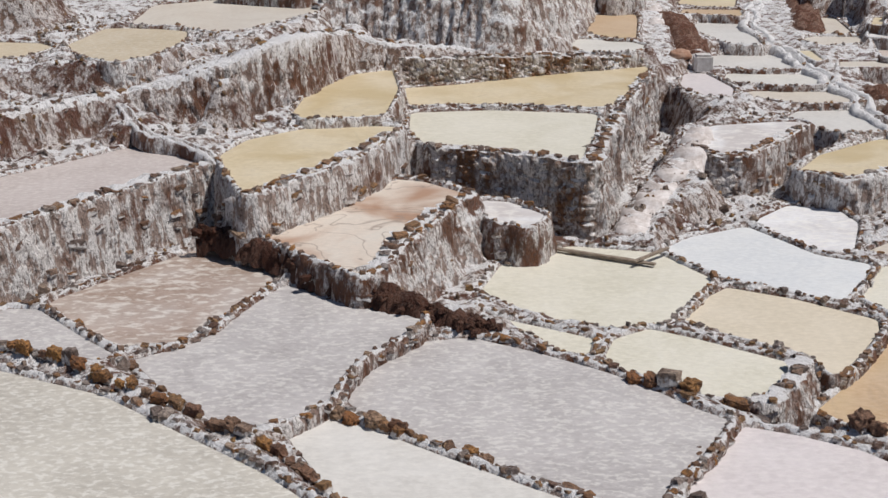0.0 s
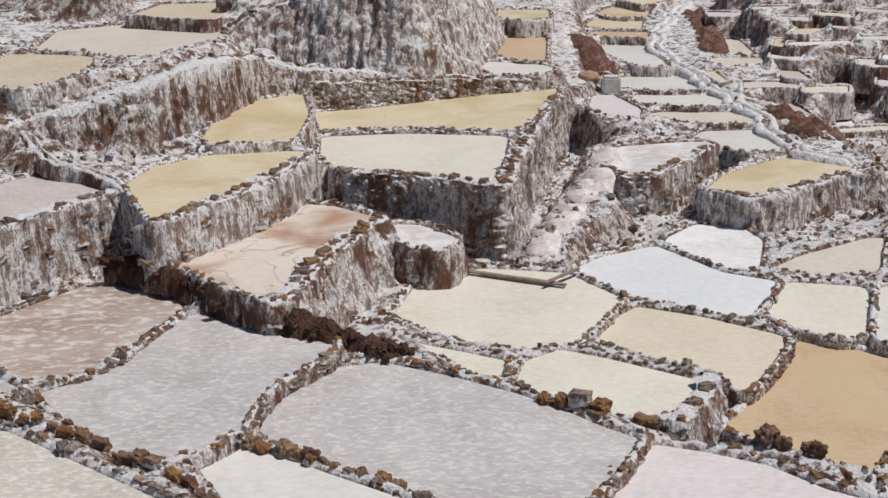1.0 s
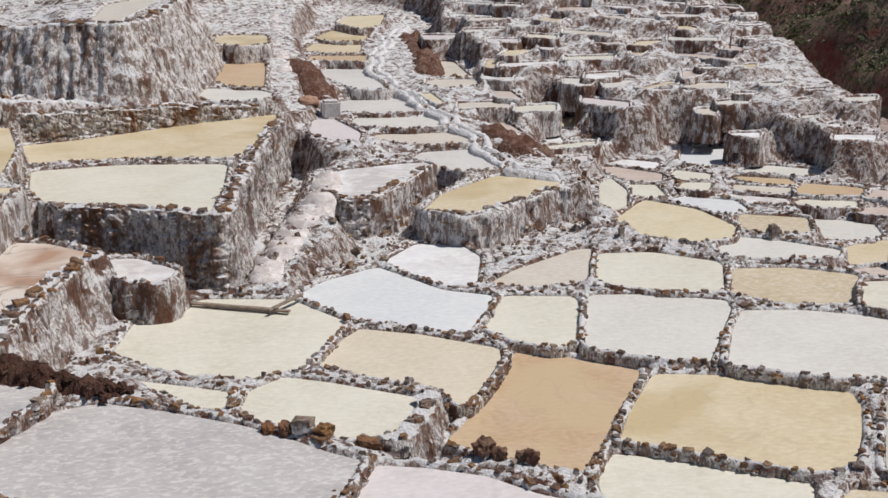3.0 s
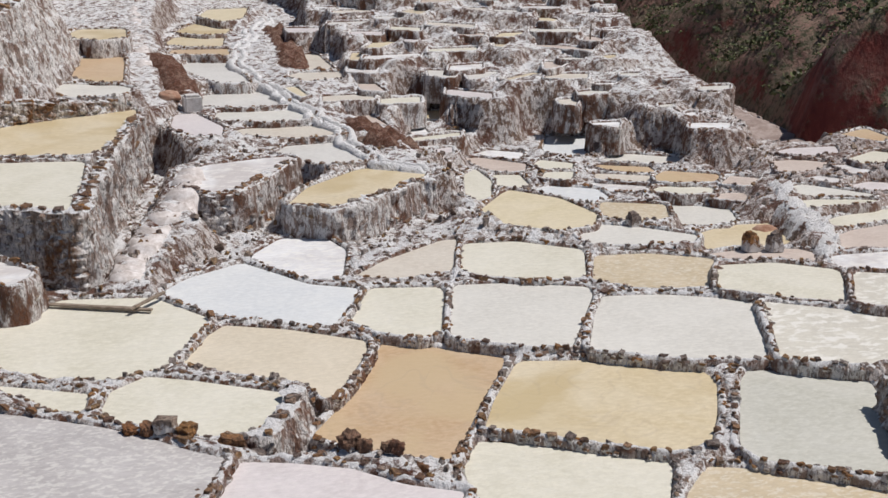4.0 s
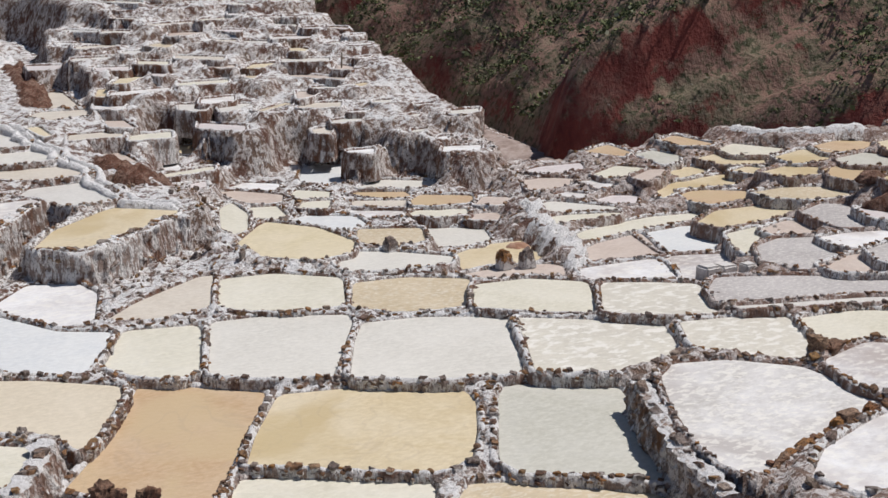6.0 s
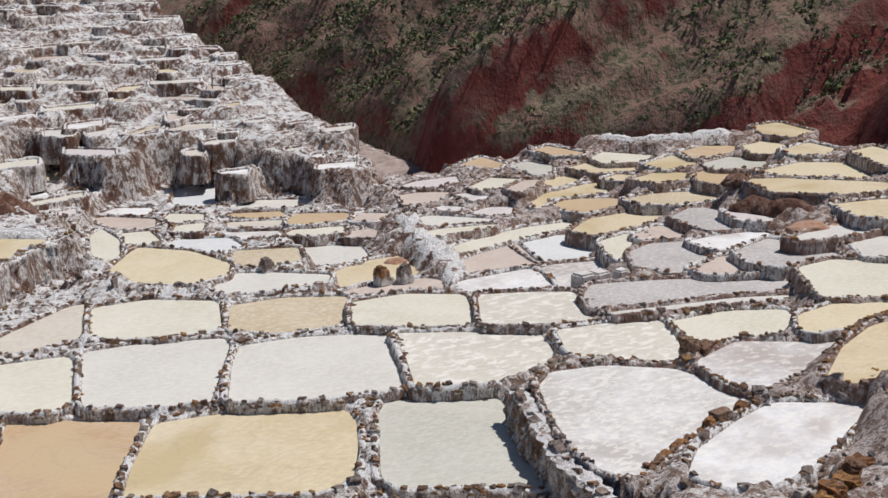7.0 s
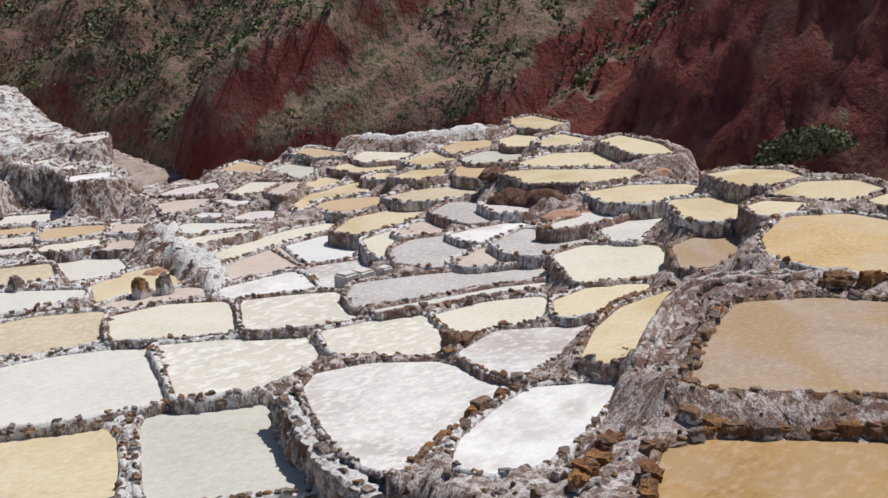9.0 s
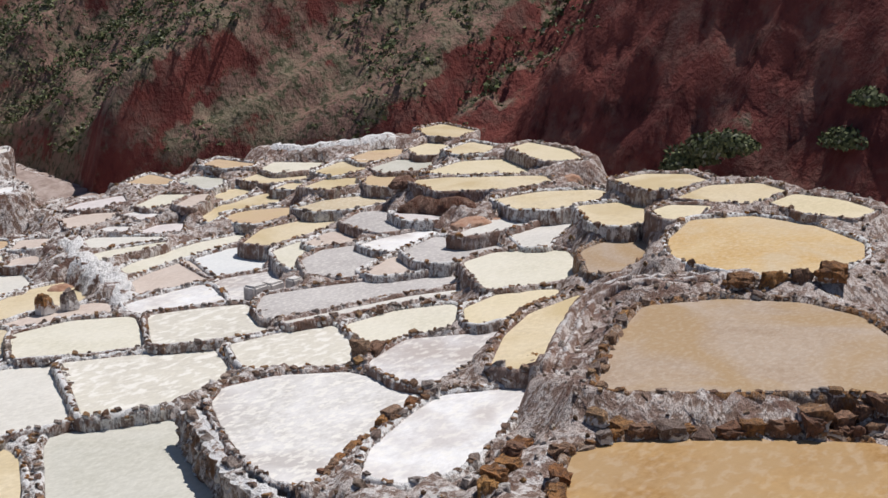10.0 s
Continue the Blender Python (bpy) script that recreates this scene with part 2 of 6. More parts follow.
# ---- plan of the terraces ----
def smooth(corners, step, cut=0.09):
    """A closed outline with its corners rounded, as evenly spaced points, and their outward normals."""
    p = np.array(corners, float)
    if np.sum(p[:, 0] * np.roll(p[:, 1], -1) - np.roll(p[:, 0], -1) * p[:, 1]) < 0:
        p = p[::-1]
    for _ in range(2):
        q = np.roll(p, -1, 0)
        p = np.stack([(1 - cut) * p + cut * q, cut * p + (1 - cut) * q], 1).reshape(-1, 2)
    q = np.vstack([p, p[:1]])
    d = np.concatenate([[0], np.cumsum(np.linalg.norm(np.diff(q, axis=0), axis=1))])
    n = max(10, int(d[-1] / step))
    s = np.linspace(0, d[-1], n, endpoint=False)
    r = np.stack([np.interp(s, d, q[:, 0]), np.interp(s, d, q[:, 1])], 1)
    t = np.roll(r, -1, 0) - np.roll(r, 1, 0)
    t /= np.linalg.norm(t, axis=1)[:, None] + 1e-9
    return r, np.stack([t[:, 1], -t[:, 0]], 1), d[-1]


PONDS = []


def pond(level, drop, kind, *corners):
    PONDS.append((level, drop, kind, corners))


def meet_neighbours():
    """Rims are shared: corners move out until about a rim's width lies between two ponds of like level."""
    rings = [smooth(c, 0.25)[0] for _, _, _, c in PONDS]
    mids = [r.mean(0) for r in rings]
    for k, (level, drop, kind, corners) in enumerate(PONDS):
        near = math.hypot(*mids[k]) < 33
        others = [rings[o] for o in range(len(PONDS)) if o != k and abs(PONDS[o][0] - level) < 0.7 and math.hypot(*(mids[o] - mids[k])) < 9]
        moved = []
        for c in np.array(corners):
            out = (c - mids[k]) / np.linalg.norm(c - mids[k])
            gap = min((np.linalg.norm(r - c, axis=1).min() for r in others), default=1.0)
            moved.append(tuple(c + out * min(0.12 if near else 0.4, max(0.05, (gap - 0.4) / 2 + 0.06))))
        PONDS[k] = (level, drop, kind, tuple(moved))


pond(1.20, 1, 'milk', (-11.77, 24.98), (-10.82, 24.53), (-8.17, 23.26), (-6.07, 21.50), (-4.37, 20.17), (-3.38, 19.16), (-2.51, 17.71), (-10.07, 17.56))
pond(1.35, 1, 'grey', (-12.36, 27.15), (-11.81, 27.90), (-11.07, 27.79), (-9.74, 26.29), (-8.47, 25.15), (-8.71, 24.67), (-10.32, 25.28), (-11.80, 25.76))
pond(1.10, 1, 'brownsalt', (-11.28, 28.94), (-8.41, 33.24), (-6.24, 32.02), (-5.73, 30.88), (-6.22, 29.38), (-6.78, 27.28), (-7.48, 26.23), (-8.39, 26.15), (-8.79, 26.38), (-9.86, 27.43))
pond(1.07, 1, 'grey', (-8.07, 25.46), (-7.10, 26.29), (-6.19, 28.46), (-5.49, 30.29), (-4.59, 30.30), (-3.13, 29.07), (-1.77, 27.93), (-1.99, 27.03), (-2.95, 25.84), (-3.32, 24.60), (-3.43, 23.46), (-4.12, 22.52), (-4.85, 22.13), (-5.62, 22.50), (-6.88, 23.83))
pond(0.79, 1.2, 'grey', (-3.16, 24.20), (-2.94, 25.70), (-1.74, 27.20), (-0.52, 27.49), (1.08, 26.55), (2.56, 25.46), (3.46, 24.58), (4.19, 23.75), (4.87, 23.23), (4.11, 21.74), (3.30, 20.62), (2.86, 19.59), (1.98, 19.97), (0.34, 21.00), (-1.70, 22.49), (-2.71, 23.38))
pond(0.83, 1.2, 'greywhite', (-4.22, 22.38), (-3.40, 23.16), (-2.52, 22.66), (-1.43, 21.82), (-0.19, 20.92), (0.86, 20.19), (1.94, 19.51), (0.31, 18.36), (-2.11, 18.31), (-2.79, 20.02))
pond(0.65, 1.2, 'pinkwhite', (4.36, 21.99), (5.24, 23.19), (6.25, 22.73), (7.30, 22.11), (8.09, 21.17), (9.16, 20.49), (8.26, 19.33), (3.57, 20.22))
pond(0.45, 1.3, 'cream', (2.79, 27.18), (3.09, 28.23), (4.00, 28.90), (5.03, 28.25), (6.93, 26.90), (6.89, 26.42), (6.08, 25.33), (5.37, 24.89), (4.20, 25.31), (3.16, 26.21))
pond(0.40, 1, 'cream', (-0.42, 30.31), (0.46, 29.63), (1.31, 29.07), (2.42, 28.52), (2.26, 27.36), (1.53, 27.62), (1.28, 28.33), (0.46, 29.25))
pond(0.12, 1, 'cream', (0.02, 32.44), (0.61, 34.60), (1.56, 35.38), (2.47, 36.19), (4.83, 35.66), (5.41, 34.88), (6.11, 33.55), (5.05, 31.18), (4.32, 30.24), (3.27, 30.07), (1.97, 30.53), (1.10, 31.36))
pond(0.05, 1, 'bluewhite', (5.70, 36.42), (6.59, 37.42), (8.33, 38.65), (9.18, 37.24), (9.81, 35.94), (11.25, 35.10), (10.48, 33.38), (9.49, 32.00), (8.18, 32.82), (6.73, 34.08), (5.89, 35.29))
pond(0.00, 1, 'beige', (5.09, 30.62), (6.10, 32.40), (6.72, 33.09), (8.37, 32.20), (10.13, 30.74), (9.97, 29.91), (8.90, 28.13), (8.1, 27.05), (7.9, 28.25), (7.02, 29.05), (6.07, 29.62))
pond(-0.23, 1, 'orange', (7.43, 25.77), (8.74, 27.48), (10.48, 30.46), (10.86, 31.14), (12.11, 30.12), (13.57, 28.88), (13.40, 28.28), (11.98, 26.43), (10.76, 24.46), (10.10, 23.47), (9.09, 24.08), (8.35, 24.72))
pond(-0.16, 1, 'yellow', (11.43, 24.70), (12.26, 26.16), (13.85, 28.36), (16.05, 27.72), (18.39, 26.16), (18.07, 25.21), (17.08, 23.65), (15.99, 22.17), (15.12, 22.15), (14.01, 22.88), (12.57, 23.92))
pond(-0.32, 1, 'cream', (10.34, 23.58), (11.02, 24.41), (12.12, 23.92), (13.52, 22.80), (14.86, 22.21), (14.68, 21.65), (13.93, 20.49), (13.25, 19.44), (9.89, 20.94))
pond(-0.13, 1, 'greygreen', (18.93, 25.16), (19.52, 25.78), (20.84, 25.12), (22.08, 24.00), (21.49, 22.79), (20.51, 20.95), (19.76, 19.26), (19.35, 18.98), (18.32, 19.91), (16.78, 21.07), (16.78, 21.90))
pond(-0.30, 1, 'tan', (14.56, 20.45), (15.62, 21.43), (16.70, 20.95), (17.92, 20.00), (18.99, 18.91), (19.12, 18.12), (18.42, 16.81), (13.54, 19.00))
pond(0.79, 1.5, 'bowl', (22.09, 22.23), (23.03, 22.82), (24.48, 22.31), (25.78, 20.97), (25.93, 19.67), (25.54, 18.10), (23.97, 17.97), (22.75, 17.63), (21.28, 17.18), (19.97, 16.80), (19.77, 17.49), (20.37, 19.27), (21.14, 20.72))
pond(1.04, 1.6, 'salt', (20.79, 15.87), (22.01, 16.63), (24.01, 17.12), (25.41, 17.37), (27.16, 16.08), (26.89, 15.56), (25.56, 15.28), (23.79, 14.64), (22.04, 14.39), (20.98, 14.76))
pond(0.93, 1.2, 'saltgrey', (26.59, 20.66), (28.53, 20.87), (30.07, 20.03), (31.01, 19.33), (28.57, 18.90), (26.05, 18.24), (25.82, 19.00))
pond(1.43, 2, 'yellow', (27.42, 17.08), (29.66, 17.96), (31.35, 18.59), (33.86, 18.49), (32.47, 17.72), (29.65, 16.33), (28.35, 15.97), (27.26, 16.19))
pond(-0.03, 1, 'cream', (10.26, 32.43), (11.67, 35.12), (13.72, 34.54), (13.73, 33.94), (12.49, 30.70), (11.76, 30.54), (10.83, 31.28))
pond(0.03, 1, 'white', (14.25, 34.42), (16.08, 34.13), (18.13, 32.95), (17.97, 32.22), (16.01, 29.25), (15.44, 28.43), (14.09, 29.11), (12.55, 30.17))
pond(0.09, 1, 'white', (15.81, 27.95), (17.33, 30.58), (18.29, 31.88), (20.15, 31.38), (22.38, 30.25), (22.26, 29.30), (20.11, 25.84), (18.05, 26.51))
pond(0.22, 1, 'mottle', (22.50, 29.66), (24.22, 28.34), (26.13, 26.94), (25.17, 25.22), (24.10, 24.69), (22.15, 24.37), (20.32, 25.48), (21.16, 26.96))
pond(0.43, 1, 'mottle', (26.33, 26.22), (27.85, 25.76), (29.53, 25.03), (28.40, 22.92), (27.29, 22.02), (26.23, 23.16), (25.41, 24.22), (25.55, 25.11))
pond(0.50, 1, 'cream', (29.54, 24.55), (31.72, 24.20), (33.28, 23.13), (32.39, 22.00), (31.57, 21.37), (29.91, 21.99), (28.41, 22.48))
pond(1.15, 1.4, 'yellowcream', (31.55, 21.28), (33.80, 21.30), (34.98, 19.87), (32.47, 19.64), (30.42, 19.83), (30.47, 20.34))
pond(0.05, 1, 'tancream', (11.44, 36.18), (13.16, 37.40), (15.34, 38.98), (16.01, 39.08), (14.74, 35.73), (12.97, 35.65))
pond(0.10, 1, 'cream', (14.96, 35.66), (16.11, 38.48), (17.90, 37.87), (19.81, 36.54), (18.51, 33.63), (16.76, 33.87), (15.43, 34.94))
pond(0.10, 1, 'tan', (18.65, 33.25), (19.93, 35.75), (21.76, 35.34), (23.34, 34.16), (21.92, 31.53), (19.92, 32.07))
pond(0.28, 1, 'cream', (21.77, 30.90), (23.11, 33.08), (24.96, 32.44), (26.68, 31.43), (24.87, 28.49), (23.24, 29.66))
pond(0.42, 1, 'mottle', (24.75, 28.08), (26.70, 30.71), (28.07, 29.79), (29.25, 28.95), (28.64, 27.00), (27.77, 26.31), (26.25, 26.85))
pond(0.05, 1, 'salt', (8.84, 39.20), (10.22, 40.88), (11.55, 40.42), (11.68, 39.01), (11.03, 36.29), (10.06, 36.18), (9.29, 37.71))
pond(0.23, 1, 'salt', (27.69, 32.69), (28.23, 32.66), (30.65, 32.69), (30.71, 32.22), (29.70, 30.24), (27.95, 30.58), (26.83, 31.60))
pond(0.02, 1, 'pinktan', (29.52, 35.18), (30.75, 35.96), (33.18, 36.35), (32.06, 33.91), (31.61, 33.03), (29.71, 33.72), (28.87, 34.09))
pond(0.01, 1, 'bluewhite', (32.84, 36.27), (34.61, 36.53), (36.35, 36.08), (35.66, 34.40), (34.52, 32.96), (33.35, 32.89), (31.92, 33.49))
pond(0.06, 1, 'cream', (30.28, 37.06), (31.60, 37.74), (34.81, 37.95), (37.51, 37.70), (37.37, 36.94), (35.05, 36.61), (32.58, 36.53), (30.05, 36.16))
pond(0.54, 1, 'yellow', (35.08, 35.00), (37.22, 35.90), (39.53, 35.89), (41.15, 35.48), (40.76, 34.75), (38.58, 34.21), (36.70, 33.86), (35.07, 33.68))
pond(0.08, 1, 'saltgrey', (31.23, 32.98), (32.25, 32.86), (33.97, 32.20), (33.09, 31.12), (31.53, 30.35), (30.55, 29.65), (29.93, 30.65))
pond(0.61, 1, 'grey', (28.96, 27.93), (30.40, 28.55), (32.50, 27.49), (35.33, 25.73), (35.85, 24.69), (35.28, 23.84), (32.76, 25.06), (30.70, 25.82), (28.87, 26.38), (28.23, 26.61))
pond(0.60, 1, 'greywhite', (28.39, 26.19), (30.26, 25.54), (32.85, 24.70), (34.69, 23.66), (34.27, 23.20), (32.52, 24.15), (30.27, 24.98), (28.35, 25.71))
pond(1.20, 1.6, 'cream', (35.67, 24.44), (37.38, 24.30), (38.77, 23.02), (38.82, 22.24), (36.80, 20.06), (36.54, 19.77), (35.09, 20.58), (33.30, 21.60), (34.37, 23.04))
pond(0.48, 1, 'cream', (34.83, 33.23), (36.67, 33.44), (36.77, 32.47), (34.65, 31.12), (33.35, 30.51), (33.50, 31.34))
pond(0.69, 1, 'grey', (34.03, 30.82), (35.54, 31.26), (37.00, 30.57), (36.44, 28.59), (34.20, 27.74), (33.20, 27.61), (33.03, 29.18))
pond(0.63, 1, 'pinktan', (36.10, 32.65), (37.85, 33.06), (39.09, 32.41), (38.59, 31.61), (37.15, 31.35), (35.76, 31.44))
pond(0.85, 1, 'salt', (36.47, 30.12), (37.87, 30.01), (39.81, 29.65), (39.58, 28.73), (37.71, 28.57), (36.28, 28.32), (36.11, 28.98))
pond(1.01, 1, 'grey', (36.13, 27.61), (38.57, 28.03), (39.09, 26.26), (38.59, 24.57), (37.18, 24.85), (35.61, 25.38), (35.31, 26.16))
pond(0.78, 1, 'pinktan', (33.74, 27.68), (35.96, 28.07), (36.63, 27.69), (36.03, 25.84), (35.12, 25.85), (33.67, 26.70))
pond(0.92, 1, 'grey', (38.74, 33.09), (40.40, 33.51), (41.10, 33.03), (40.22, 30.69), (39.44, 29.87), (38.05, 30.38), (38.23, 31.91))
pond(1.18, 1, 'pinkwhite', (40.18, 31.65), (41.40, 31.10), (41.76, 29.68), (40.08, 29.36), (39.44, 30.16))
pond(1.45, 1.2, 'greywhite', (37.91, 26.46), (41.02, 26.78), (42.77, 25.85), (42.27, 25.22), (39.84, 25.34), (38.12, 25.87))
pond(1.30, 1.2, 'greywhite', (39.80, 25.42), (41.53, 25.27), (42.88, 24.09), (42.05, 23.43), (40.36, 23.91), (38.69, 22.94), (38.18, 23.56))
pond(1.85, 1.2, 'pinkbrown', (37.21, 20.56), (38.44, 20.42), (40.30, 19.99), (39.79, 19.45), (37.63, 18.72), (35.93, 18.32), (35.21, 18.83))
pond(1.87, 1.2, 'yellow', (42.40, 27.66), (44.48, 27.04), (46.00, 25.52), (45.35, 23.93), (43.54, 24.30), (41.84, 24.97), (41.14, 25.84))
pond(2.30, 1.2, 'yellow', (41.41, 23.10), (42.88, 22.32), (42.37, 20.69), (41.29, 19.58), (39.43, 20.05), (39.39, 21.18))
pond(2.87, 1.2, 'yellowcream', (40.03, 19.46), (41.34, 19.43), (42.03, 18.07), (40.36, 17.94), (39.31, 18.34))
pond(2.88, 1.2, 'yellow', (44.07, 23.12), (45.65, 22.75), (46.46, 21.51), (45.81, 20.49), (43.74, 20.61), (42.95, 21.24))
pond(2.89, 1.2, 'yellow', (42.30, 19.60), (44.93, 19.53), (46.28, 18.38), (45.45, 17.03), (43.17, 16.97), (42.34, 18.01))
pond(3.20, 1.2, 'yellowcream', (42.18, 15.66), (43.88, 15.65), (43.74, 14.16), (42.98, 12.89), (41.45, 12.89), (41.18, 14.33))
pond(2.95, 1.4, 'ochre', (36.51, 16.48), (39.11, 17.21), (40.70, 15.91), (40.70, 13.73), (39.19, 11.94), (37.54, 11.33), (35.44, 11.61), (34.28, 12.97), (34.46, 14.66), (35.00, 15.59))
pond(2.60, 1.5, 'pinkbrown', (24.92, 12.35), (27.87, 13.65), (30.79, 14.48), (32.60, 13.02), (33.48, 11.12), (33.13, 9.43), (31.14, 7.60), (28.22, 5.45), (27.80, 7.73), (25.94, 10.21), (24.96, 11.51))
pond(2.00, 2, 'gold', (21.11, 10.81), (22.61, 11.49), (23.62, 11.00), (25.21, 9.17), (26.78, 6.49), (27.25, 5.12), (23.29, 3.98), (19.18, 9.56))
pond(1.98, 1.2, 'yellow', (54.10, 41.46), (56.27, 41.61), (55.25, 38.84), (53.06, 38.23), (52.57, 39.56))
pond(1.72, 1.2, 'yellowcream', (50.24, 39.03), (52.36, 39.48), (51.98, 37.69), (49.92, 36.70), (48.83, 37.24))
pond(2.20, 1.2, 'yellow', (48.82, 35.26), (51.18, 35.80), (50.65, 34.04), (49.09, 33.47), (47.95, 34.12))
pond(2.48, 1.2, 'yellowcream', (49.63, 32.39), (51.46, 32.36), (50.45, 29.90), (48.92, 27.91), (47.62, 29.07))
pond(1.47, 1, 'greygreen', (46.20, 38.15), (48.57, 38.46), (49.37, 36.84), (47.31, 35.39), (45.63, 36.76))
pond(2.00, 1, 'yellowcream', (44.63, 33.30), (47.85, 33.78), (49.40, 32.31), (48.06, 30.13), (46.74, 29.40), (44.78, 31.44))
pond(2.03, 1, 'yellow', (42.81, 32.53), (44.31, 31.77), (46.71, 28.69), (45.71, 27.69), (43.62, 28.20), (41.77, 30.13))
pond(1.34, 1, 'orange', (44.35, 37.14), (46.09, 37.47), (46.98, 35.81), (45.86, 34.70), (43.76, 34.29), (43.28, 35.60))
pond(1.44, 1, 'orange', (47.74, 40.94), (50.24, 41.39), (51.06, 40.33), (49.13, 39.13), (46.82, 39.23))
pond(1.33, 1, 'yellow', (44.59, 40.23), (47.21, 41.05), (47.74, 39.78), (45.99, 38.43), (44.06, 38.54))
pond(1.26, 1, 'yellow', (41.84, 38.23), (44.03, 38.88), (45.07, 37.55), (43.83, 36.65), (41.85, 36.82))
pond(0.83, 1, 'yellow', (42.77, 43.69), (44.53, 44.16), (45.81, 42.23), (44.50, 40.95), (42.67, 41.76))
pond(0.97, 1, 'cream', (44.78, 44.32), (46.55, 44.97), (47.73, 42.84), (45.79, 41.89), (44.44, 42.80))
pond(1.15, 1, 'orange', (43.28, 46.80), (44.86, 47.48), (45.00, 45.17), (44.25, 44.38), (43.21, 45.16))
pond(0.75, 1, 'greygreen', (41.01, 46.30), (42.50, 46.56), (42.96, 45.14), (41.53, 43.55), (40.52, 43.58))
pond(0.88, 1, 'orange', (39.12, 47.46), (41.01, 48.30), (40.94, 46.46), (39.70, 45.69))
pond(0.72, 1, 'cream', (36.39, 43.58), (38.42, 44.45), (39.18, 43.49), (37.68, 42.39), (36.24, 42.46))
pond(0.93, 1, 'pinktan', (37.14, 41.50), (38.76, 42.38), (39.52, 42.12), (38.10, 40.94), (36.93, 40.47))
pond(0.53, 1, 'yellow', (39.83, 42.59), (41.83, 43.68), (42.94, 43.03), (41.78, 42.02), (39.81, 41.45))
pond(0.48, 1.3, 'yellow', (37.69, 40.69), (39.71, 41.42), (42.35, 41.59), (43.02, 40.74), (41.20, 39.53), (38.78, 39.96), (36.85, 39.09))
pond(0.45, 1.3, 'orange', (38.27, 39.95), (39.54, 39.62), (40.83, 38.43), (39.35, 37.15), (37.69, 37.24), (37.42, 38.17))
pond(0.91, 1, 'tan', (39.58, 36.65), (41.73, 36.74), (43.33, 35.84), (42.87, 34.20), (40.78, 34.31), (39.46, 35.36))
pond(0.84, 1, 'yellow', (42.06, 40.63), (43.63, 41.12), (43.98, 40.16), (42.59, 39.23))
pond(0.32, 1, 'white', (31.52, 41.13), (32.65, 41.54), (34.37, 39.39), (33.86, 38.76), (32.29, 39.31), (30.99, 39.73))
pond(0.33, 1, 'cream', (30.47, 39.30), (32.17, 39.21), (33.91, 38.45), (33.24, 38.05), (31.38, 38.19), (30.02, 38.26))
pond(0.43, 1, 'salt', (33.09, 42.00), (33.85, 42.20), (34.38, 41.54), (33.53, 40.88))
pond(0.34, 1, 'pinkwhite', (34.32, 40.76), (35.54, 41.17), (36.50, 40.57), (35.28, 39.56), (34.20, 39.96))
pond(0.58, 1, 'salt', (35.34, 43.21), (36.13, 43.07), (36.17, 41.75), (34.98, 41.39))
pond(0.47, 1, 'pinktan', (33.63, 44.86), (34.79, 45.10), (35.53, 44.16), (33.97, 42.81), (32.72, 43.19))
pond(0.60, 1, 'pinkwhite', (34.25, 46.13), (35.76, 46.48), (37.62, 46.48), (36.71, 45.28), (35.09, 45.08))
pond(-0.39, 1, 'yellow', (24.20, 36.66), (25.76, 38.29), (27.41, 39.25), (29.59, 38.84), (29.10, 37.70), (28.15, 36.15), (26.46, 36.02), (24.86, 36.16))
pond(-0.10, 0.8, 'pinktan', (24.00, 35.25), (25.70, 35.13), (27.21, 34.86), (27.71, 33.98), (27.02, 33.43), (25.03, 34.14))
pond(0.25, 1, 'white', (20.37, 37.53), (21.63, 38.81), (22.60, 37.86), (24.40, 36.50), (23.56, 35.79), (21.59, 36.03), (20.30, 36.49))
pond(0.25, 1, 'tan', (22.13, 39.78), (23.20, 41.74), (25.46, 40.66), (24.36, 39.02), (23.16, 38.88))
pond(-0.40, 1, 'white', (25.19, 40.58), (26.85, 42.83), (28.95, 41.47), (28.07, 39.96), (27.24, 39.06), (25.64, 39.84))
pond(0.35, 1, 'yellowcream', (18.37, 41.55), (19.83, 43.77), (20.34, 43.99), (21.49, 42.19), (22.08, 39.76), (21.05, 38.27), (19.71, 38.44), (18.42, 39.54))
pond(-0.08, 1, 'bluewhite', (22.02, 45.14), (22.78, 46.01), (24.65, 44.87), (24.11, 43.54), (23.06, 41.77), (22.35, 42.66))
pond(0.25, 1, 'cream', (19.59, 47.16), (20.47, 48.30), (20.34, 46.18), (19.33, 43.71), (18.57, 43.19), (18.67, 44.59))
pond(-0.08, 1, 'cream', (20.97, 47.87), (21.63, 48.61), (22.52, 48.19), (21.94, 46.39), (20.67, 45.29), (20.29, 45.95))
pond(-0.05, 1, 'pinktan', (21.26, 51.51), (22.04, 51.73), (23.35, 49.95), (22.82, 48.39), (21.45, 48.77))
pond(-0.10, 1, 'salt', (22.18, 52.53), (23.18, 52.98), (24.16, 52.21), (23.51, 50.86), (22.55, 51.46))
pond(0.04, 1, 'cream', (23.60, 48.99), (24.35, 49.78), (25.23, 48.93), (24.70, 47.49), (23.80, 47.92))
pond(0.12, 1, 'cream', (22.80, 46.49), (23.55, 47.45), (24.73, 47.30), (23.76, 45.64))
pond(-0.20, 1, 'salt', (24.15, 45.90), (25.45, 46.32), (27.24, 45.20), (26.80, 44.14), (24.91, 44.67))
pond(-0.16, 1, 'orange', (26.57, 48.94), (27.54, 49.21), (28.97, 48.40), (28.59, 47.12), (27.16, 47.24))
pond(-0.13, 1, 'tancream', (25.35, 46.43), (26.12, 47.42), (28.07, 46.49), (27.47, 45.15))
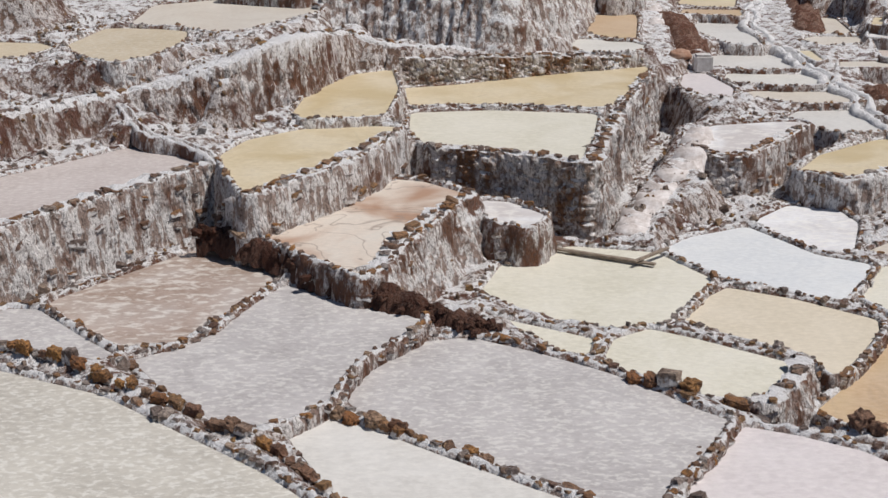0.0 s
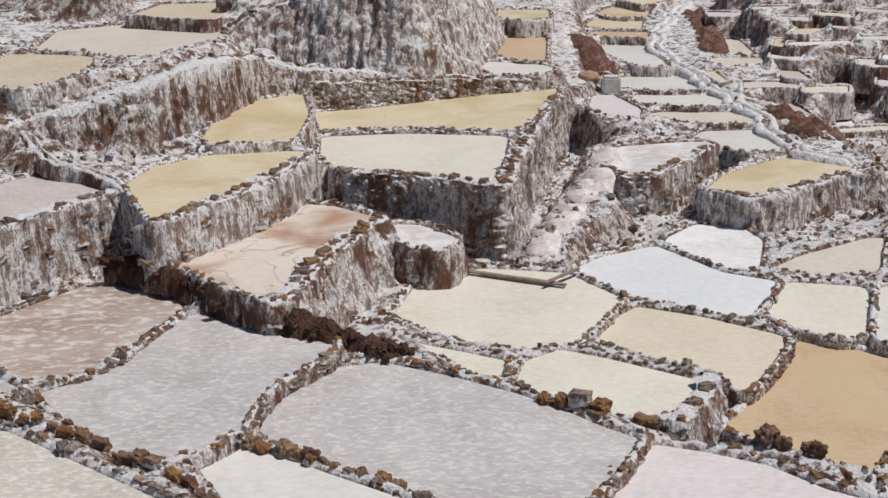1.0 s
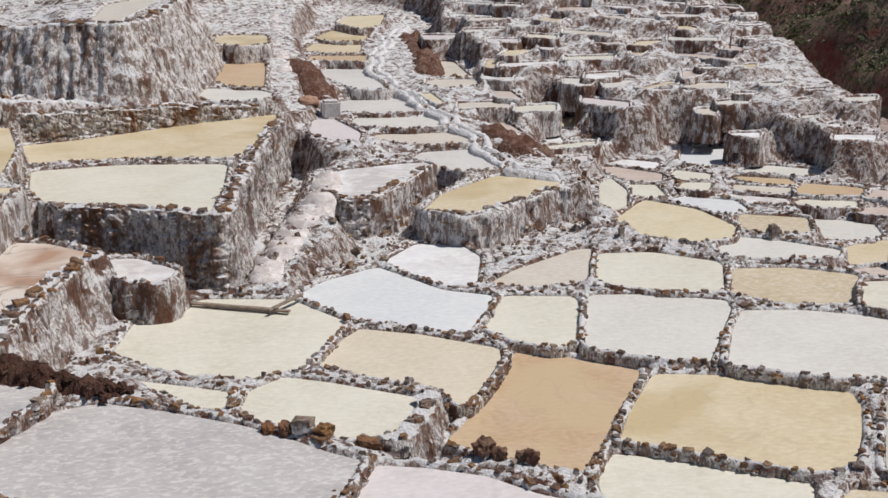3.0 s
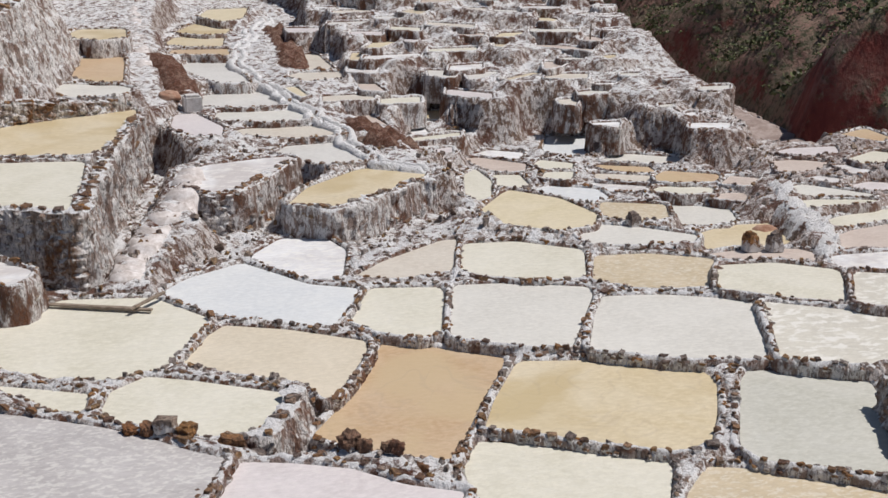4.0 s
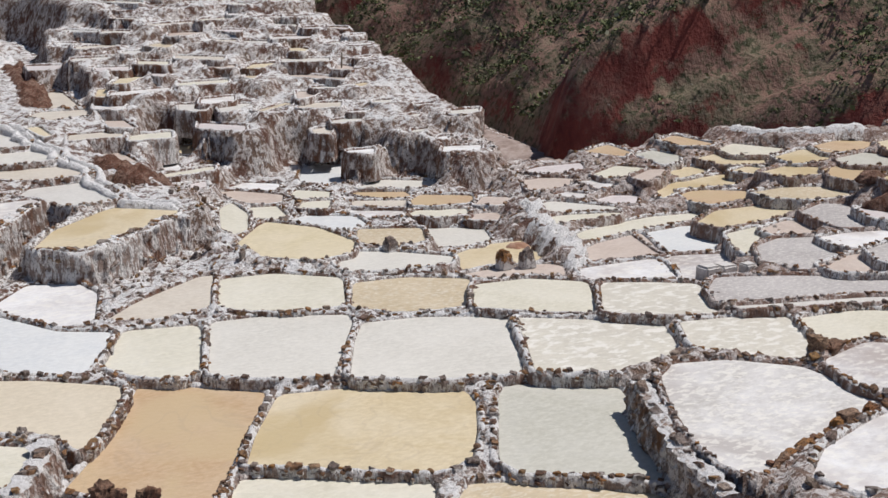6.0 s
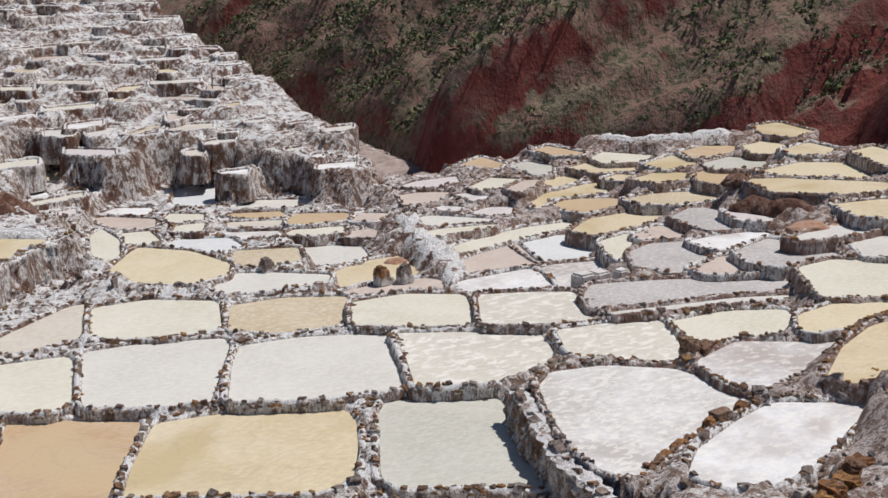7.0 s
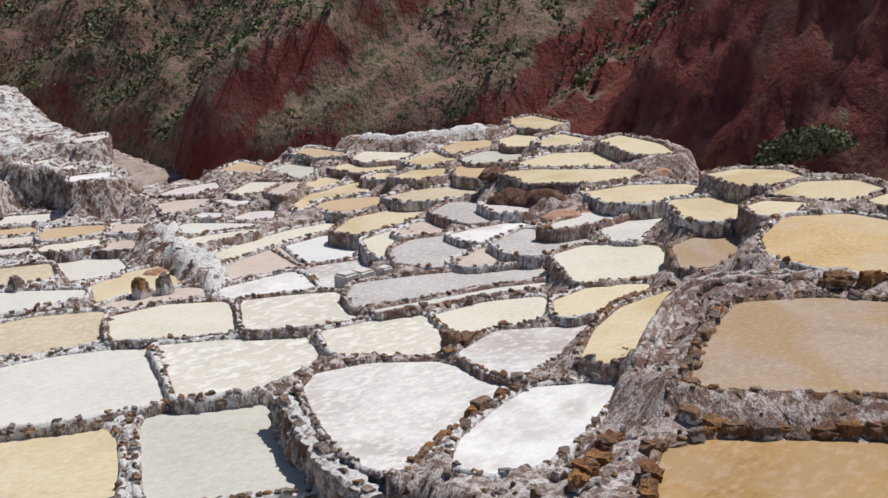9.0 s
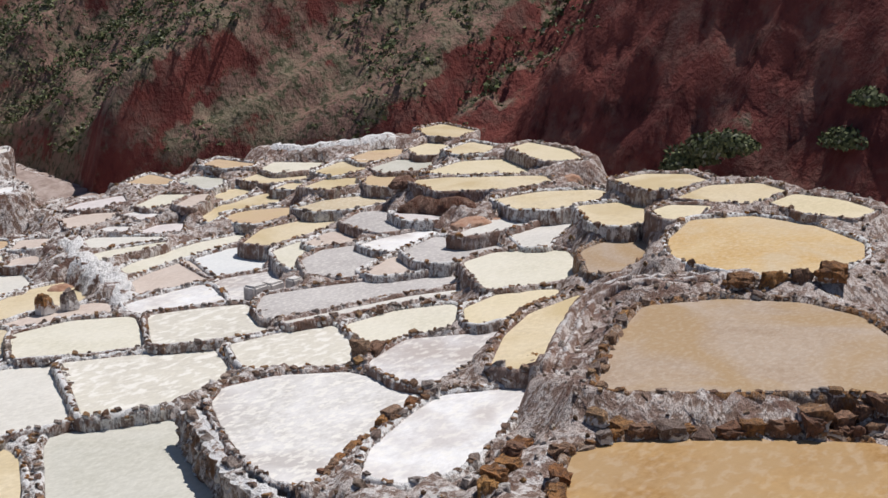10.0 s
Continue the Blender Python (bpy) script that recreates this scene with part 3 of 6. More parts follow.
pond(0.05, 1, 'orange', (27.90, 45.71), (28.86, 46.22), (30.55, 45.14), (29.89, 43.82), (28.25, 44.08), (27.43, 44.60))
pond(-0.03, 1, 'cream', (26.42, 43.56), (27.38, 44.24), (29.32, 43.45), (28.83, 42.41), (27.37, 42.62))
pond(-0.09, 1, 'pinktan', (28.50, 41.95), (29.39, 42.76), (30.52, 42.48), (29.52, 41.22))
pond(0.08, 1, 'pinktan', (29.76, 43.41), (31.01, 44.57), (31.71, 43.82), (30.58, 42.63))
pond(0.02, 1.2, 'bluewhite', (25.59, 51.97), (26.99, 54.62), (29.10, 54.17), (27.19, 50.74), (25.99, 50.68))
pond(0.70, 1.2, 'yellow', (20.39, 57.98), (21.79, 59.60), (24.00, 58.98), (22.78, 56.70))
pond(0.55, 1, 'salt', (20.28, 56.86), (21.05, 57.20), (20.28, 53.05), (19.42, 52.98))
pond(0.50, 1, 'white', (21.33, 55.32), (22.28, 55.22), (21.61, 53.06), (20.80, 53.43))
pond(-0.08, 1, 'white', (26.93, 49.53), (29.08, 50.36), (30.89, 49.20), (29.91, 48.13))
pond(2.51, 2, 'yellow', (-3.47, 49.63), (-1.06, 50.33), (1.71, 51.88), (5.28, 54.28), (6.80, 54.29), (5.91, 50.86), (4.61, 47.04), (4.06, 45.79), (1.11, 46.33), (-1.40, 46.39), (-2.93, 46.08))
pond(2.40, 3, 'cream', (-2.90, 45.43), (0.05, 45.85), (3.80, 45.15), (3.13, 41.65), (2.78, 39.33), (2.63, 38.47), (0.96, 39.67), (-0.87, 40.39), (-1.98, 40.59), (-2.55, 42.70))
pond(3.23, 2, 'yellow', (-6.72, 41.64), (-6.49, 45.06), (-5.59, 48.43), (-4.15, 49.63), (-3.83, 45.55), (-3.73, 41.15), (-5.14, 40.73), (-6.27, 40.57))
pond(2.99, 2.5, 'yellow', (-8.17, 36.66), (-7.63, 38.49), (-6.40, 40.08), (-4.38, 40.73), (-3.28, 40.22), (-4.04, 37.34), (-5.13, 34.95), (-6.05, 33.41), (-6.59, 32.43), (-7.28, 34.33))
pond(2.90, 2.5, 'pinkgrey', (-15.01, 33.45), (-14.31, 34.17), (-12.66, 36.33), (-11.54, 37.97), (-9.44, 36.79), (-8.55, 35.96), (-10.11, 34.04), (-11.50, 31.74), (-12.59, 29.70), (-13.38, 28.76))
pond(1.82, 2.5, 'brownred', (-6.14, 32.58), (-5.08, 34.20), (-3.97, 36.28), (-3.41, 37.91), (-2.30, 37.57), (-1.10, 36.28), (-1.93, 33.93), (-2.60, 31.84), (-2.95, 29.75), (-3.28, 29.40), (-4.63, 30.87), (-5.39, 31.83))
pond(1.25, 1.5, 'salt', (-0.12, 37.43), (0.56, 37.18), (1.27, 36.21), (1.03, 35.16), (0.28, 35.62), (-0.01, 36.38))
pond(5.05, 2, 'tan', (-15.36, 45.10), (-15.35, 49.00), (-13.82, 49.25), (-12.02, 48.43), (-11.79, 45.64), (-12.03, 42.57), (-12.91, 41.46), (-14.44, 43.22))
pond(5.10, 2, 'tancream', (-14.63, 49.71), (-15.05, 55.80), (-12.34, 57.66), (-7.68, 54.50), (-7.93, 52.72), (-9.61, 48.75), (-10.50, 47.61), (-12.42, 49.16))
pond(4.90, 2, 'tan', (-18.26, 43.03), (-19.34, 46.82), (-17.41, 46.36), (-16.65, 45.42), (-16.83, 43.57))
pond(3.14, 1.5, 'orange', (4.73, 60.18), (5.46, 65.94), (7.59, 65.99), (6.66, 58.08), (5.61, 57.76))
pond(3.09, 1.5, 'white', (3.29, 56.54), (3.80, 58.40), (6.36, 57.27), (6.65, 56.25), (6.32, 54.45), (4.33, 54.81))
pond(3.97, 1.5, 'yellow', (4.90, 68.24), (5.92, 71.45), (8.16, 71.05), (7.74, 67.24), (6.44, 66.50))
pond(3.20, 1.5, 'yellowcream', (14.43, 82.91), (15.73, 87.04), (18.53, 87.70), (16.74, 80.80), (15.34, 79.41))
pond(2.83, 1.5, 'yellow', (12.14, 77.95), (13.94, 82.29), (16.31, 81.54), (14.94, 76.29), (13.62, 75.95))
pond(2.70, 1.5, 'yellow', (10.97, 73.62), (11.95, 76.69), (14.74, 76.19), (13.76, 71.84), (12.24, 71.86))
pond(2.65, 1.5, 'orange', (10.72, 69.60), (11.16, 71.44), (13.97, 71.17), (13.55, 68.40))
pond(2.32, 1.5, 'greywhite', (10.71, 66.38), (11.45, 69.04), (13.62, 68.42), (13.25, 61.08), (11.69, 61.37), (11.43, 63.27))
pond(1.85, 1.2, 'greywhite', (10.21, 57.79), (11.01, 60.87), (14.87, 61.02), (14.23, 57.05), (11.99, 57.00))
pond(1.70, 1.2, 'white', (10.26, 54.95), (10.89, 56.98), (14.94, 56.53), (14.74, 54.12), (12.67, 53.82))
pond(1.49, 1.2, 'tancream', (10.57, 52.42), (11.36, 53.81), (15.21, 53.37), (15.26, 51.18), (13.05, 50.98))
pond(1.30, 1.2, 'greywhite', (12.12, 49.14), (12.69, 50.51), (15.24, 50.63), (15.16, 46.96), (13.44, 46.76), (12.66, 47.42))
pond(1.50, 2, 'salt', (7.62, 43.67), (8.58, 46.78), (10.78, 47.40), (12.02, 47.70), (12.12, 47.15), (10.17, 44.55), (9.14, 42.69), (8.29, 42.68))
pond(1.10, 2, 'yellow', (10.87, 41.93), (12.25, 43.99), (14.44, 46.13), (15.96, 46.45), (16.78, 45.01), (16.06, 43.92), (13.66, 41.99), (12.12, 41.06))
pond(1.80, 1.4, 'pinkwhite', (8.85, 56.08), (9.70, 56.36), (10.31, 53.07), (9.85, 51.26), (8.69, 51.72), (8.45, 53.42))
pond(2.35, 1.5, 'tancream', (16.23, 66.25), (17.58, 69.82), (18.93, 69.81), (18.42, 64.19), (16.52, 64.13))
pond(2.32, 1.5, 'tancream', (15.66, 62.50), (16.42, 63.72), (18.50, 63.34), (17.85, 61.53), (16.32, 60.89))
meet_neighbours()
FAR_FROM = len(PONDS)                   # from here on the small terraces of the far slope
pond(3.39, 1.3, 'pinkwhite', (18.22, 74.42), (20.29, 73.85), (19.95, 71.64), (17.79, 71.42))
pond(2.99, 1.3, 'yellow', (19.90, 65.71), (20.95, 65.40), (19.63, 62.45), (18.95, 62.93))
pond(3.39, 1.3, 'yellowcream', (20.09, 64.16), (21.54, 66.81), (22.90, 66.65), (20.97, 63.90))
pond(2.63, 1.3, 'salt', (19.01, 63.21), (20.71, 63.10), (19.51, 60.43), (18.37, 61.17))
pond(2.14, 1.3, 'pinktan', (18.79, 61.09), (19.63, 60.83), (19.40, 57.57), (18.28, 58.16))
pond(1.32, 1.3, 'pinktan', (17.04, 56.92), (18.21, 56.53), (18.18, 53.31), (17.55, 54.09))
pond(2.54, 1.3, 'greywhite', (22.91, 61.61), (24.42, 60.73), (23.15, 58.38), (22.17, 59.25))
pond(2.51, 1.3, 'greywhite', (24.63, 60.61), (26.48, 60.18), (24.70, 57.97), (23.85, 57.79))
pond(4.59, 1.3, 'tan', (24.12, 70.35), (25.30, 71.98), (26.56, 71.38), (24.91, 68.73))
pond(3.60, 1.3, 'pinkwhite', (23.32, 67.12), (24.51, 67.00), (22.99, 64.14), (22.67, 64.65))
pond(2.09, 1.3, 'yellowcream', (14.83, 60.62), (15.51, 60.79), (15.47, 57.81), (15.01, 57.62))
pond(3.80, 1.3, 'yellowcream', (27.46, 63.75), (28.95, 65.93), (30.56, 65.90), (28.51, 63.63))
pond(3.49, 1.3, 'tan', (27.04, 62.72), (28.27, 64.54), (29.07, 64.52), (27.24, 61.82))
pond(2.86, 1.3, 'pinktan', (29.28, 60.68), (30.81, 60.16), (28.78, 58.15), (28.08, 57.91))
pond(3.09, 1.3, 'white', (30.09, 60.47), (31.54, 60.26), (30.90, 59.11), (29.72, 59.47))
pond(2.50, 1.3, 'tan', (25.34, 57.59), (28.11, 59.55), (28.47, 59.01), (25.75, 57.09))
pond(1.85, 1.3, 'tancream', (27.48, 54.99), (28.86, 55.23), (27.46, 53.01), (26.94, 53.51))
pond(2.14, 1.3, 'white', (28.72, 55.28), (30.78, 55.71), (29.92, 54.37), (28.34, 54.18))
pond(2.38, 1.3, 'salt', (30.15, 56.23), (31.29, 56.07), (30.72, 55.31), (29.80, 55.41))
pond(2.67, 1.3, 'white', (32.07, 57.06), (33.24, 56.90), (32.29, 55.80), (31.52, 56.04))
pond(2.59, 1.3, 'salt', (33.49, 55.36), (34.75, 55.36), (34.30, 54.72), (33.21, 54.68))
pond(2.29, 1.3, 'white', (32.43, 54.04), (33.40, 54.47), (32.76, 53.58), (32.14, 53.42))
pond(1.86, 1.3, 'white', (31.76, 52.37), (32.58, 52.43), (31.80, 51.38), (31.27, 51.55))
pond(1.68, 1.3, 'salt', (32.38, 50.93), (33.04, 51.03), (32.41, 49.99), (31.89, 50.01))
pond(1.33, 1.3, 'salt', (27.67, 51.55), (29.13, 51.36), (28.37, 50.15), (27.37, 50.77))
pond(4.86, 1.3, 'salt', (31.80, 69.81), (34.63, 69.79), (33.28, 67.74), (31.15, 67.96))
pond(4.63, 1.3, 'white', (34.03, 66.84), (35.57, 67.73), (34.79, 66.32), (33.69, 65.98))
pond(4.93, 1.3, 'salt', (35.95, 68.04), (37.44, 68.35), (36.48, 66.88), (35.41, 66.82))
pond(4.59, 1.3, 'salt', (35.15, 66.27), (37.02, 66.41), (36.12, 65.07), (34.75, 65.12))
pond(4.08, 1.3, 'salt', (34.53, 63.91), (35.82, 64.12), (34.57, 62.79), (33.97, 62.69))
pond(3.74, 1.3, 'pinktan', (32.04, 61.61), (33.39, 63.82), (33.93, 62.87), (32.77, 60.89))
pond(3.18, 1.3, 'yellow', (32.48, 59.99), (33.42, 60.18), (32.37, 58.45), (31.74, 58.42))
pond(4.39, 1.3, 'yellowcream', (31.81, 67.28), (32.66, 68.18), (32.83, 66.42), (31.75, 65.07), (31.29, 65.55))
pond(5.69, 1.3, 'salt', (32.34, 74.04), (34.48, 74.25), (33.95, 72.63), (32.07, 72.77))
pond(5.74, 1.3, 'salt', (34.43, 73.62), (36.40, 73.49), (35.43, 71.69), (33.82, 72.09))
pond(5.38, 1.3, 'white', (33.30, 72.67), (34.38, 71.71), (33.87, 70.27), (32.68, 70.84))
pond(5.25, 1.3, 'salt', (34.28, 70.70), (36.19, 70.93), (35.09, 69.07), (33.91, 69.65))
pond(6.50, 1.3, 'white', (34.17, 77.90), (36.00, 77.54), (36.74, 76.86), (34.71, 75.51))
pond(6.90, 1.3, 'salt', (34.27, 81.64), (36.07, 79.00), (35.20, 77.49), (33.73, 79.79))
pond(5.83, 1.3, 'salt', (31.81, 76.66), (32.35, 75.02), (31.47, 73.35), (30.92, 74.15))
pond(5.14, 1.3, 'pinkwhite', (29.69, 72.99), (30.99, 72.30), (29.94, 70.17), (29.10, 71.31))
pond(6.30, 1.3, 'white', (32.47, 77.94), (33.47, 77.65), (32.80, 75.85), (31.86, 76.12))
pond(7.40, 1.3, 'white', (36.76, 82.30), (38.59, 82.26), (37.35, 79.32), (36.10, 80.48))
pond(5.02, 1.3, 'pinktan', (26.76, 73.62), (29.08, 72.91), (26.86, 70.66), (25.81, 71.17))
pond(5.60, 1.8, 'tan', (-12.40, 56.79), (-11.79, 61.56), (-8.34, 62.09), (-7.67, 61.52), (-8.30, 54.72))
pond(6.20, 2, 'orange', (-8.37, 57.92), (-8.25, 64.57), (-5.46, 66.96), (-5.29, 63.23), (-6.89, 57.65))
pond(6.70, 2, 'tancream', (-0.89, 54.71), (-0.23, 62.25), (3.01, 68.07), (1.64, 60.51), (0.18, 53.86))


# ---- ways that banks, channels and footpaths follow: x, y, height ----
WAYS = []
WAYS.append([(-8.19, 32.87, 1.70), (-7.51, 33.08, 1.60), (-6.77, 32.56, 1.55), (-5.68, 31.71, 1.50), (-3.96, 30.16, 1.40), (-2.40, 29.13, 1.30), (-1.24, 28.50, 1.10), (-0.12, 28.00, 0.90), (0.44, 28.13, 0.70)])          # earth_ridge
WAYS.append([(19.35, 83.86, 3.00), (16.74, 77.10, 2.90), (14.21, 69.79, 2.70), (13.73, 65.69, 2.50), (14.00, 61.13, 2.15), (14.57, 58.51, 2.00), (14.93, 55.42, 1.85), (15.20, 51.89, 1.60), (15.27, 48.98, 1.45), (15.54, 46.67, 1.35), (16.65, 45.67, 1.25), (17.72, 44.70, 1.20)])          # brine_channel
WAYS.append([(26.25, 14.62, 2.00), (28.88, 15.82, 2.00), (31.00, 16.54, 2.30), (31.78, 16.38, 2.60), (32.53, 15.56, 2.75), (33.27, 14.20, 2.85), (35.18, 12.41, 2.90)])          # brine_channel
WAYS.append([(-12.43, 39.87, 4.20), (-11.59, 38.71, 3.60), (-10.90, 37.79, 3.35), (-9.71, 37.28, 3.25), (-7.93, 35.52, 3.05)])          # brine_channel
WAYS.append([(7.96, 56.32, 2.40), (7.61, 58.37, 2.60), (8.34, 63.27, 3.00), (8.88, 70.04, 3.60), (9.75, 79.52, 4.20), (10.78, 86.83, 4.60)])          # footpath
WAYS.append([(4.10, 36.12, 0.25), (4.70, 38.18, 0.60), (5.79, 40.33, 1.10), (7.05, 42.74, 1.50), (7.94, 46.30, 1.75)])          # footpath
WAYS.append([(-15.50, 35.98, 4.40), (-13.75, 38.98, 4.20), (-12.63, 40.25, 4.20), (-10.43, 41.53, 4.60), (-8.89, 42.77, 5.00), (-7.34, 44.46, 5.40), (-5.95, 50.07, 4.70), (-3.91, 50.31, 4.10), (-1.65, 52.09, 3.75), (0.74, 52.37, 3.50), (3.70, 53.49, 3.10), (6.24, 54.30, 2.65)])          # upper_ledge
WAYS.append([(16.54, 54.74, 1.60), (16.89, 52.73, 1.50), (17.36, 50.85, 1.40), (17.76, 48.55, 1.20)])          # red_bank
WAYS.append([(18.32, 78.40, 3.00), (17.21, 69.72, 2.80), (16.37, 64.18, 2.50)])          # red_bank
WAYS.append([(9.44, 67.30, 3.00), (9.61, 63.08, 2.70), (9.54, 58.82, 2.30)])          # red_bank
WAYS.append([(31.51, 41.97, 0.60), (29.80, 38.32, 0.50), (29.32, 36.34, 0.45), (28.47, 34.49, 0.35), (27.56, 33.09, 0.15)])          # fluted_ridge
WAYS.append([(48.35, 47.44, 1.45), (47.91, 44.62, 1.60), (49.78, 42.34, 1.90), (52.09, 40.87, 2.20)])          # fluted_ridge
WAYS.append([(40.46, 31.54, 1.55), (41.29, 31.00, 1.65), (41.62, 29.47, 1.80), (41.14, 27.67, 1.80)])          # fluted_ridge


# ---- retaining walls: the look, the foot's height, the batter, and the top edge ----
WALLS = []
WALLS.append(('masonry', 0.02, 0.04, [(-1.99, 39.51, 2.50), (-0.35, 39.04, 2.50), (1.47, 38.51, 2.50), (3.01, 37.36, 2.50), (3.36, 37.71, 2.50), (3.77, 40.01, 2.50)], 'dark masonry retaining wall below the cream pond'))
WALLS.append(('fluted', 0.2, 0.16, [(3.19, 37.43, 2.50), (3.97, 41.22, 2.50), (5.22, 46.81, 2.50), (6.83, 52.93, 2.50)], 'fluted salt-draped retaining wall beside the footpath'))
WALLS.append(('fluted', 1.0, 0.12, [(-12.93, 28.38, 2.95), (-12.49, 29.44, 2.95), (-11.33, 31.25, 2.95), (-10.02, 33.73, 2.95), (-8.46, 35.70, 2.95)], 'tall fluted salt wall holding the dusky pond'))
WALLS.append(('fluted', 0.15, 0.42, [(-2.86, 29.28, 1.90), (-2.48, 31.37, 1.90), (-1.83, 33.52, 1.90), (-0.53, 36.33, 1.90)], 'sloping fluted salt wall of the cracked pond'))
WALLS.append(('fluted', 1.3, 0.2, [(-6.61, 32.10, 3.00), (-6.01, 33.19, 3.00), (-5.10, 34.71, 3.00), (-4.01, 37.08, 3.00), (-3.20, 39.83, 3.00)], 'salt-white retaining wall below the yellow pond'))
WALLS.append(('fluted', -0.15, 0.12, [(10.70, 41.40, 1.12), (11.97, 40.54, 1.12), (13.52, 41.53, 1.12), (15.89, 43.41, 1.12), (16.93, 43.67, 1.12)], 'grey fluted wall holding the yellow pond'))
WALLS.append(('masonry', 0.2, 0.15, [(7.39, 43.27, 1.50), (7.80, 42.26, 1.50), (8.72, 42.18, 1.50)], 'rough stone wall below the white salt pond'))
WALLS.append(('fluted', 0.1, 0.12, [(8.76, 42.37, 1.45), (10.12, 44.31, 1.45), (11.94, 46.89, 1.45)], 'fluted salt wall of the white salt pond'))
WALLS.append(('fluted', -0.5, 0.2, [(7.47, 26.74, 0.55), (6.89, 25.67, 0.55), (6.10, 24.27, 0.55)], 'fluted salt wall of the small cream pond'))
WALLS.append(('masonry', -0.4, 0.15, [(21.27, 22.54, 0.75), (20.29, 20.61, 0.75), (19.20, 18.09, 0.75), (18.73, 16.43, 0.75)], 'rough stone wall around the white salt bed'))
WALLS.append(('masonry', 2.4, 0.0, [(-4.2, 49.9, 3.75), (-2.6, 50.1, 3.6), (-0.9, 50.9, 3.5), (1.7, 52.2, 3.35), (3.6, 53.1, 3.15), (5.6, 54.0, 2.95), (6.6, 54.3, 2.8)], 'rusty masonry wall at the back of the yellow pond'))

WALLS.append(('fluted', 3.0, 0.2, [(-16.5, 34.2, 4.3), (-15.2, 36.2, 4.3), (-13.6, 39.0, 4.2), (-12.6, 40.1, 4.15), (-10.4, 41.4, 4.5), (-8.8, 42.6, 4.9), (-7.3, 44.4, 5.2), (-6.7, 47.0, 5.1), (-5.9, 50.1, 4.7), (-3.9, 50.6, 4.1)], 'rusty salt-draped bank above the yellow ponds'))
WALLS.append(('fluted', 3.7, 0.45, [(-7.6, 54.2, 5.2), (-6.6, 54.9, 5.9), (-4.6, 55.1, 6.4), (-2.6, 54.3, 6.65), (-1.2, 53.9, 6.7), (0.4, 53.3, 6.7), (1.6, 55.6, 6.7), (2.6, 60.0, 6.7), (3.8, 66.0, 6.8)], 'high fluted salt cliff above the masonry ledge'))


# ---- the far hillside of small terraces, row above row ----
EDGE = [(34.7, 47.5), (36.2, 55.8), (36.9, 61.7), (37.3, 67.4), (37.6, 73.8), (38.5, 81.5), (45.0, 115.0), (52.0, 150.0)]      # the brink above the ravine


def far_array(x, y):
    """The far slope: low along the channel's hollow, rising steadily beside it."""
    d, az = np.hypot(x, y), np.degrees(np.arctan2(x, y))
    k = np.clip((az - 13.5) / 5.0, 0, 1)
    k = k * k * (3 - 2 * k)
    return (1.3 + 0.075 * np.maximum(0.0, d - 50.0)) * (1 - k) + (0.15 + 0.195 * np.maximum(0.0, d - 52.0)) * k


def brink(y):
    return float(np.interp(y, [p[1] for p in EDGE], [p[0] for p in EDGE]))


# little terraces between those that can be told apart
rng = random.Random(5)
taken = [np.mean(c, 0) for _, _, _, c in PONDS]
dist = 53.0
while dist < 97.0:
    deep = rng.uniform(1.2, 2.1) * (1 + (dist - 51) / 110)
    turn = radians(15.0 + rng.uniform(0, 2))
    while turn < radians(41.0):
        lift, slant = rng.uniform(-0.2, 0.15), rng.uniform(-0.35, 0.35)
        for _ in range(rng.randint(1, 3)):
            step = rng.uniform(1.3, 3.4) / (dist + 1)
            mid, far = turn + step / 2, dist + deep / 2 + 0.8 * math.sin(turn * 37.0)
            turn += step + 0.25 / dist
            x, y = math.sin(mid) * far, math.cos(mid) * far
            if x > brink(y) - 0.4 or min(math.hypot(*(t - (x, y))) for t in taken) < 0.95 + 0.28 * step * dist or rng.random() < 0.1 or (x > 29 and far < 53):
                continue
            taken.append(np.array((x, y)))
            quad = []
            for su, sv in ((-1, -1), (0, -1.05), (1, -1), (1, 1), (-1, 1)):
                a_ = mid + su * step * rng.uniform(0.46, 0.5)
                r_ = far + sv * deep * rng.uniform(0.42, 0.48) + su * slant * step * dist
                quad.append((math.sin(a_) * r_, math.cos(a_) * r_))
            kind = rng.choice(["white", "cream", "pinkwhite", "pinktan", "salt", "greywhite", "tancream", "white", "salt"])
            PONDS.append((float(far_array(x, y)) + lift, 1.2, kind, tuple(quad)))
        turn += rng.uniform(0.0, 1.2) / dist
    dist += deep + rng.uniform(0.2, 0.6)


# ---- ground under the terraces: one sheet ----
FOOT = [(50.0, 0.0), (51.5, 15.0), (55.5, 27.0), (58.5, 40.0), (51.0, 51.5), (43.5, 57.0), (46.0, 62.0), (48.5, 70.0), (49.0, 80.0), (48.0, 95.0), (53.0, 120.0), (62.0, 140.0)]   # foot of the red hill


def foot(y):
    return np.interp(y, [p[1] for p in FOOT], [p[0] for p in FOOT])


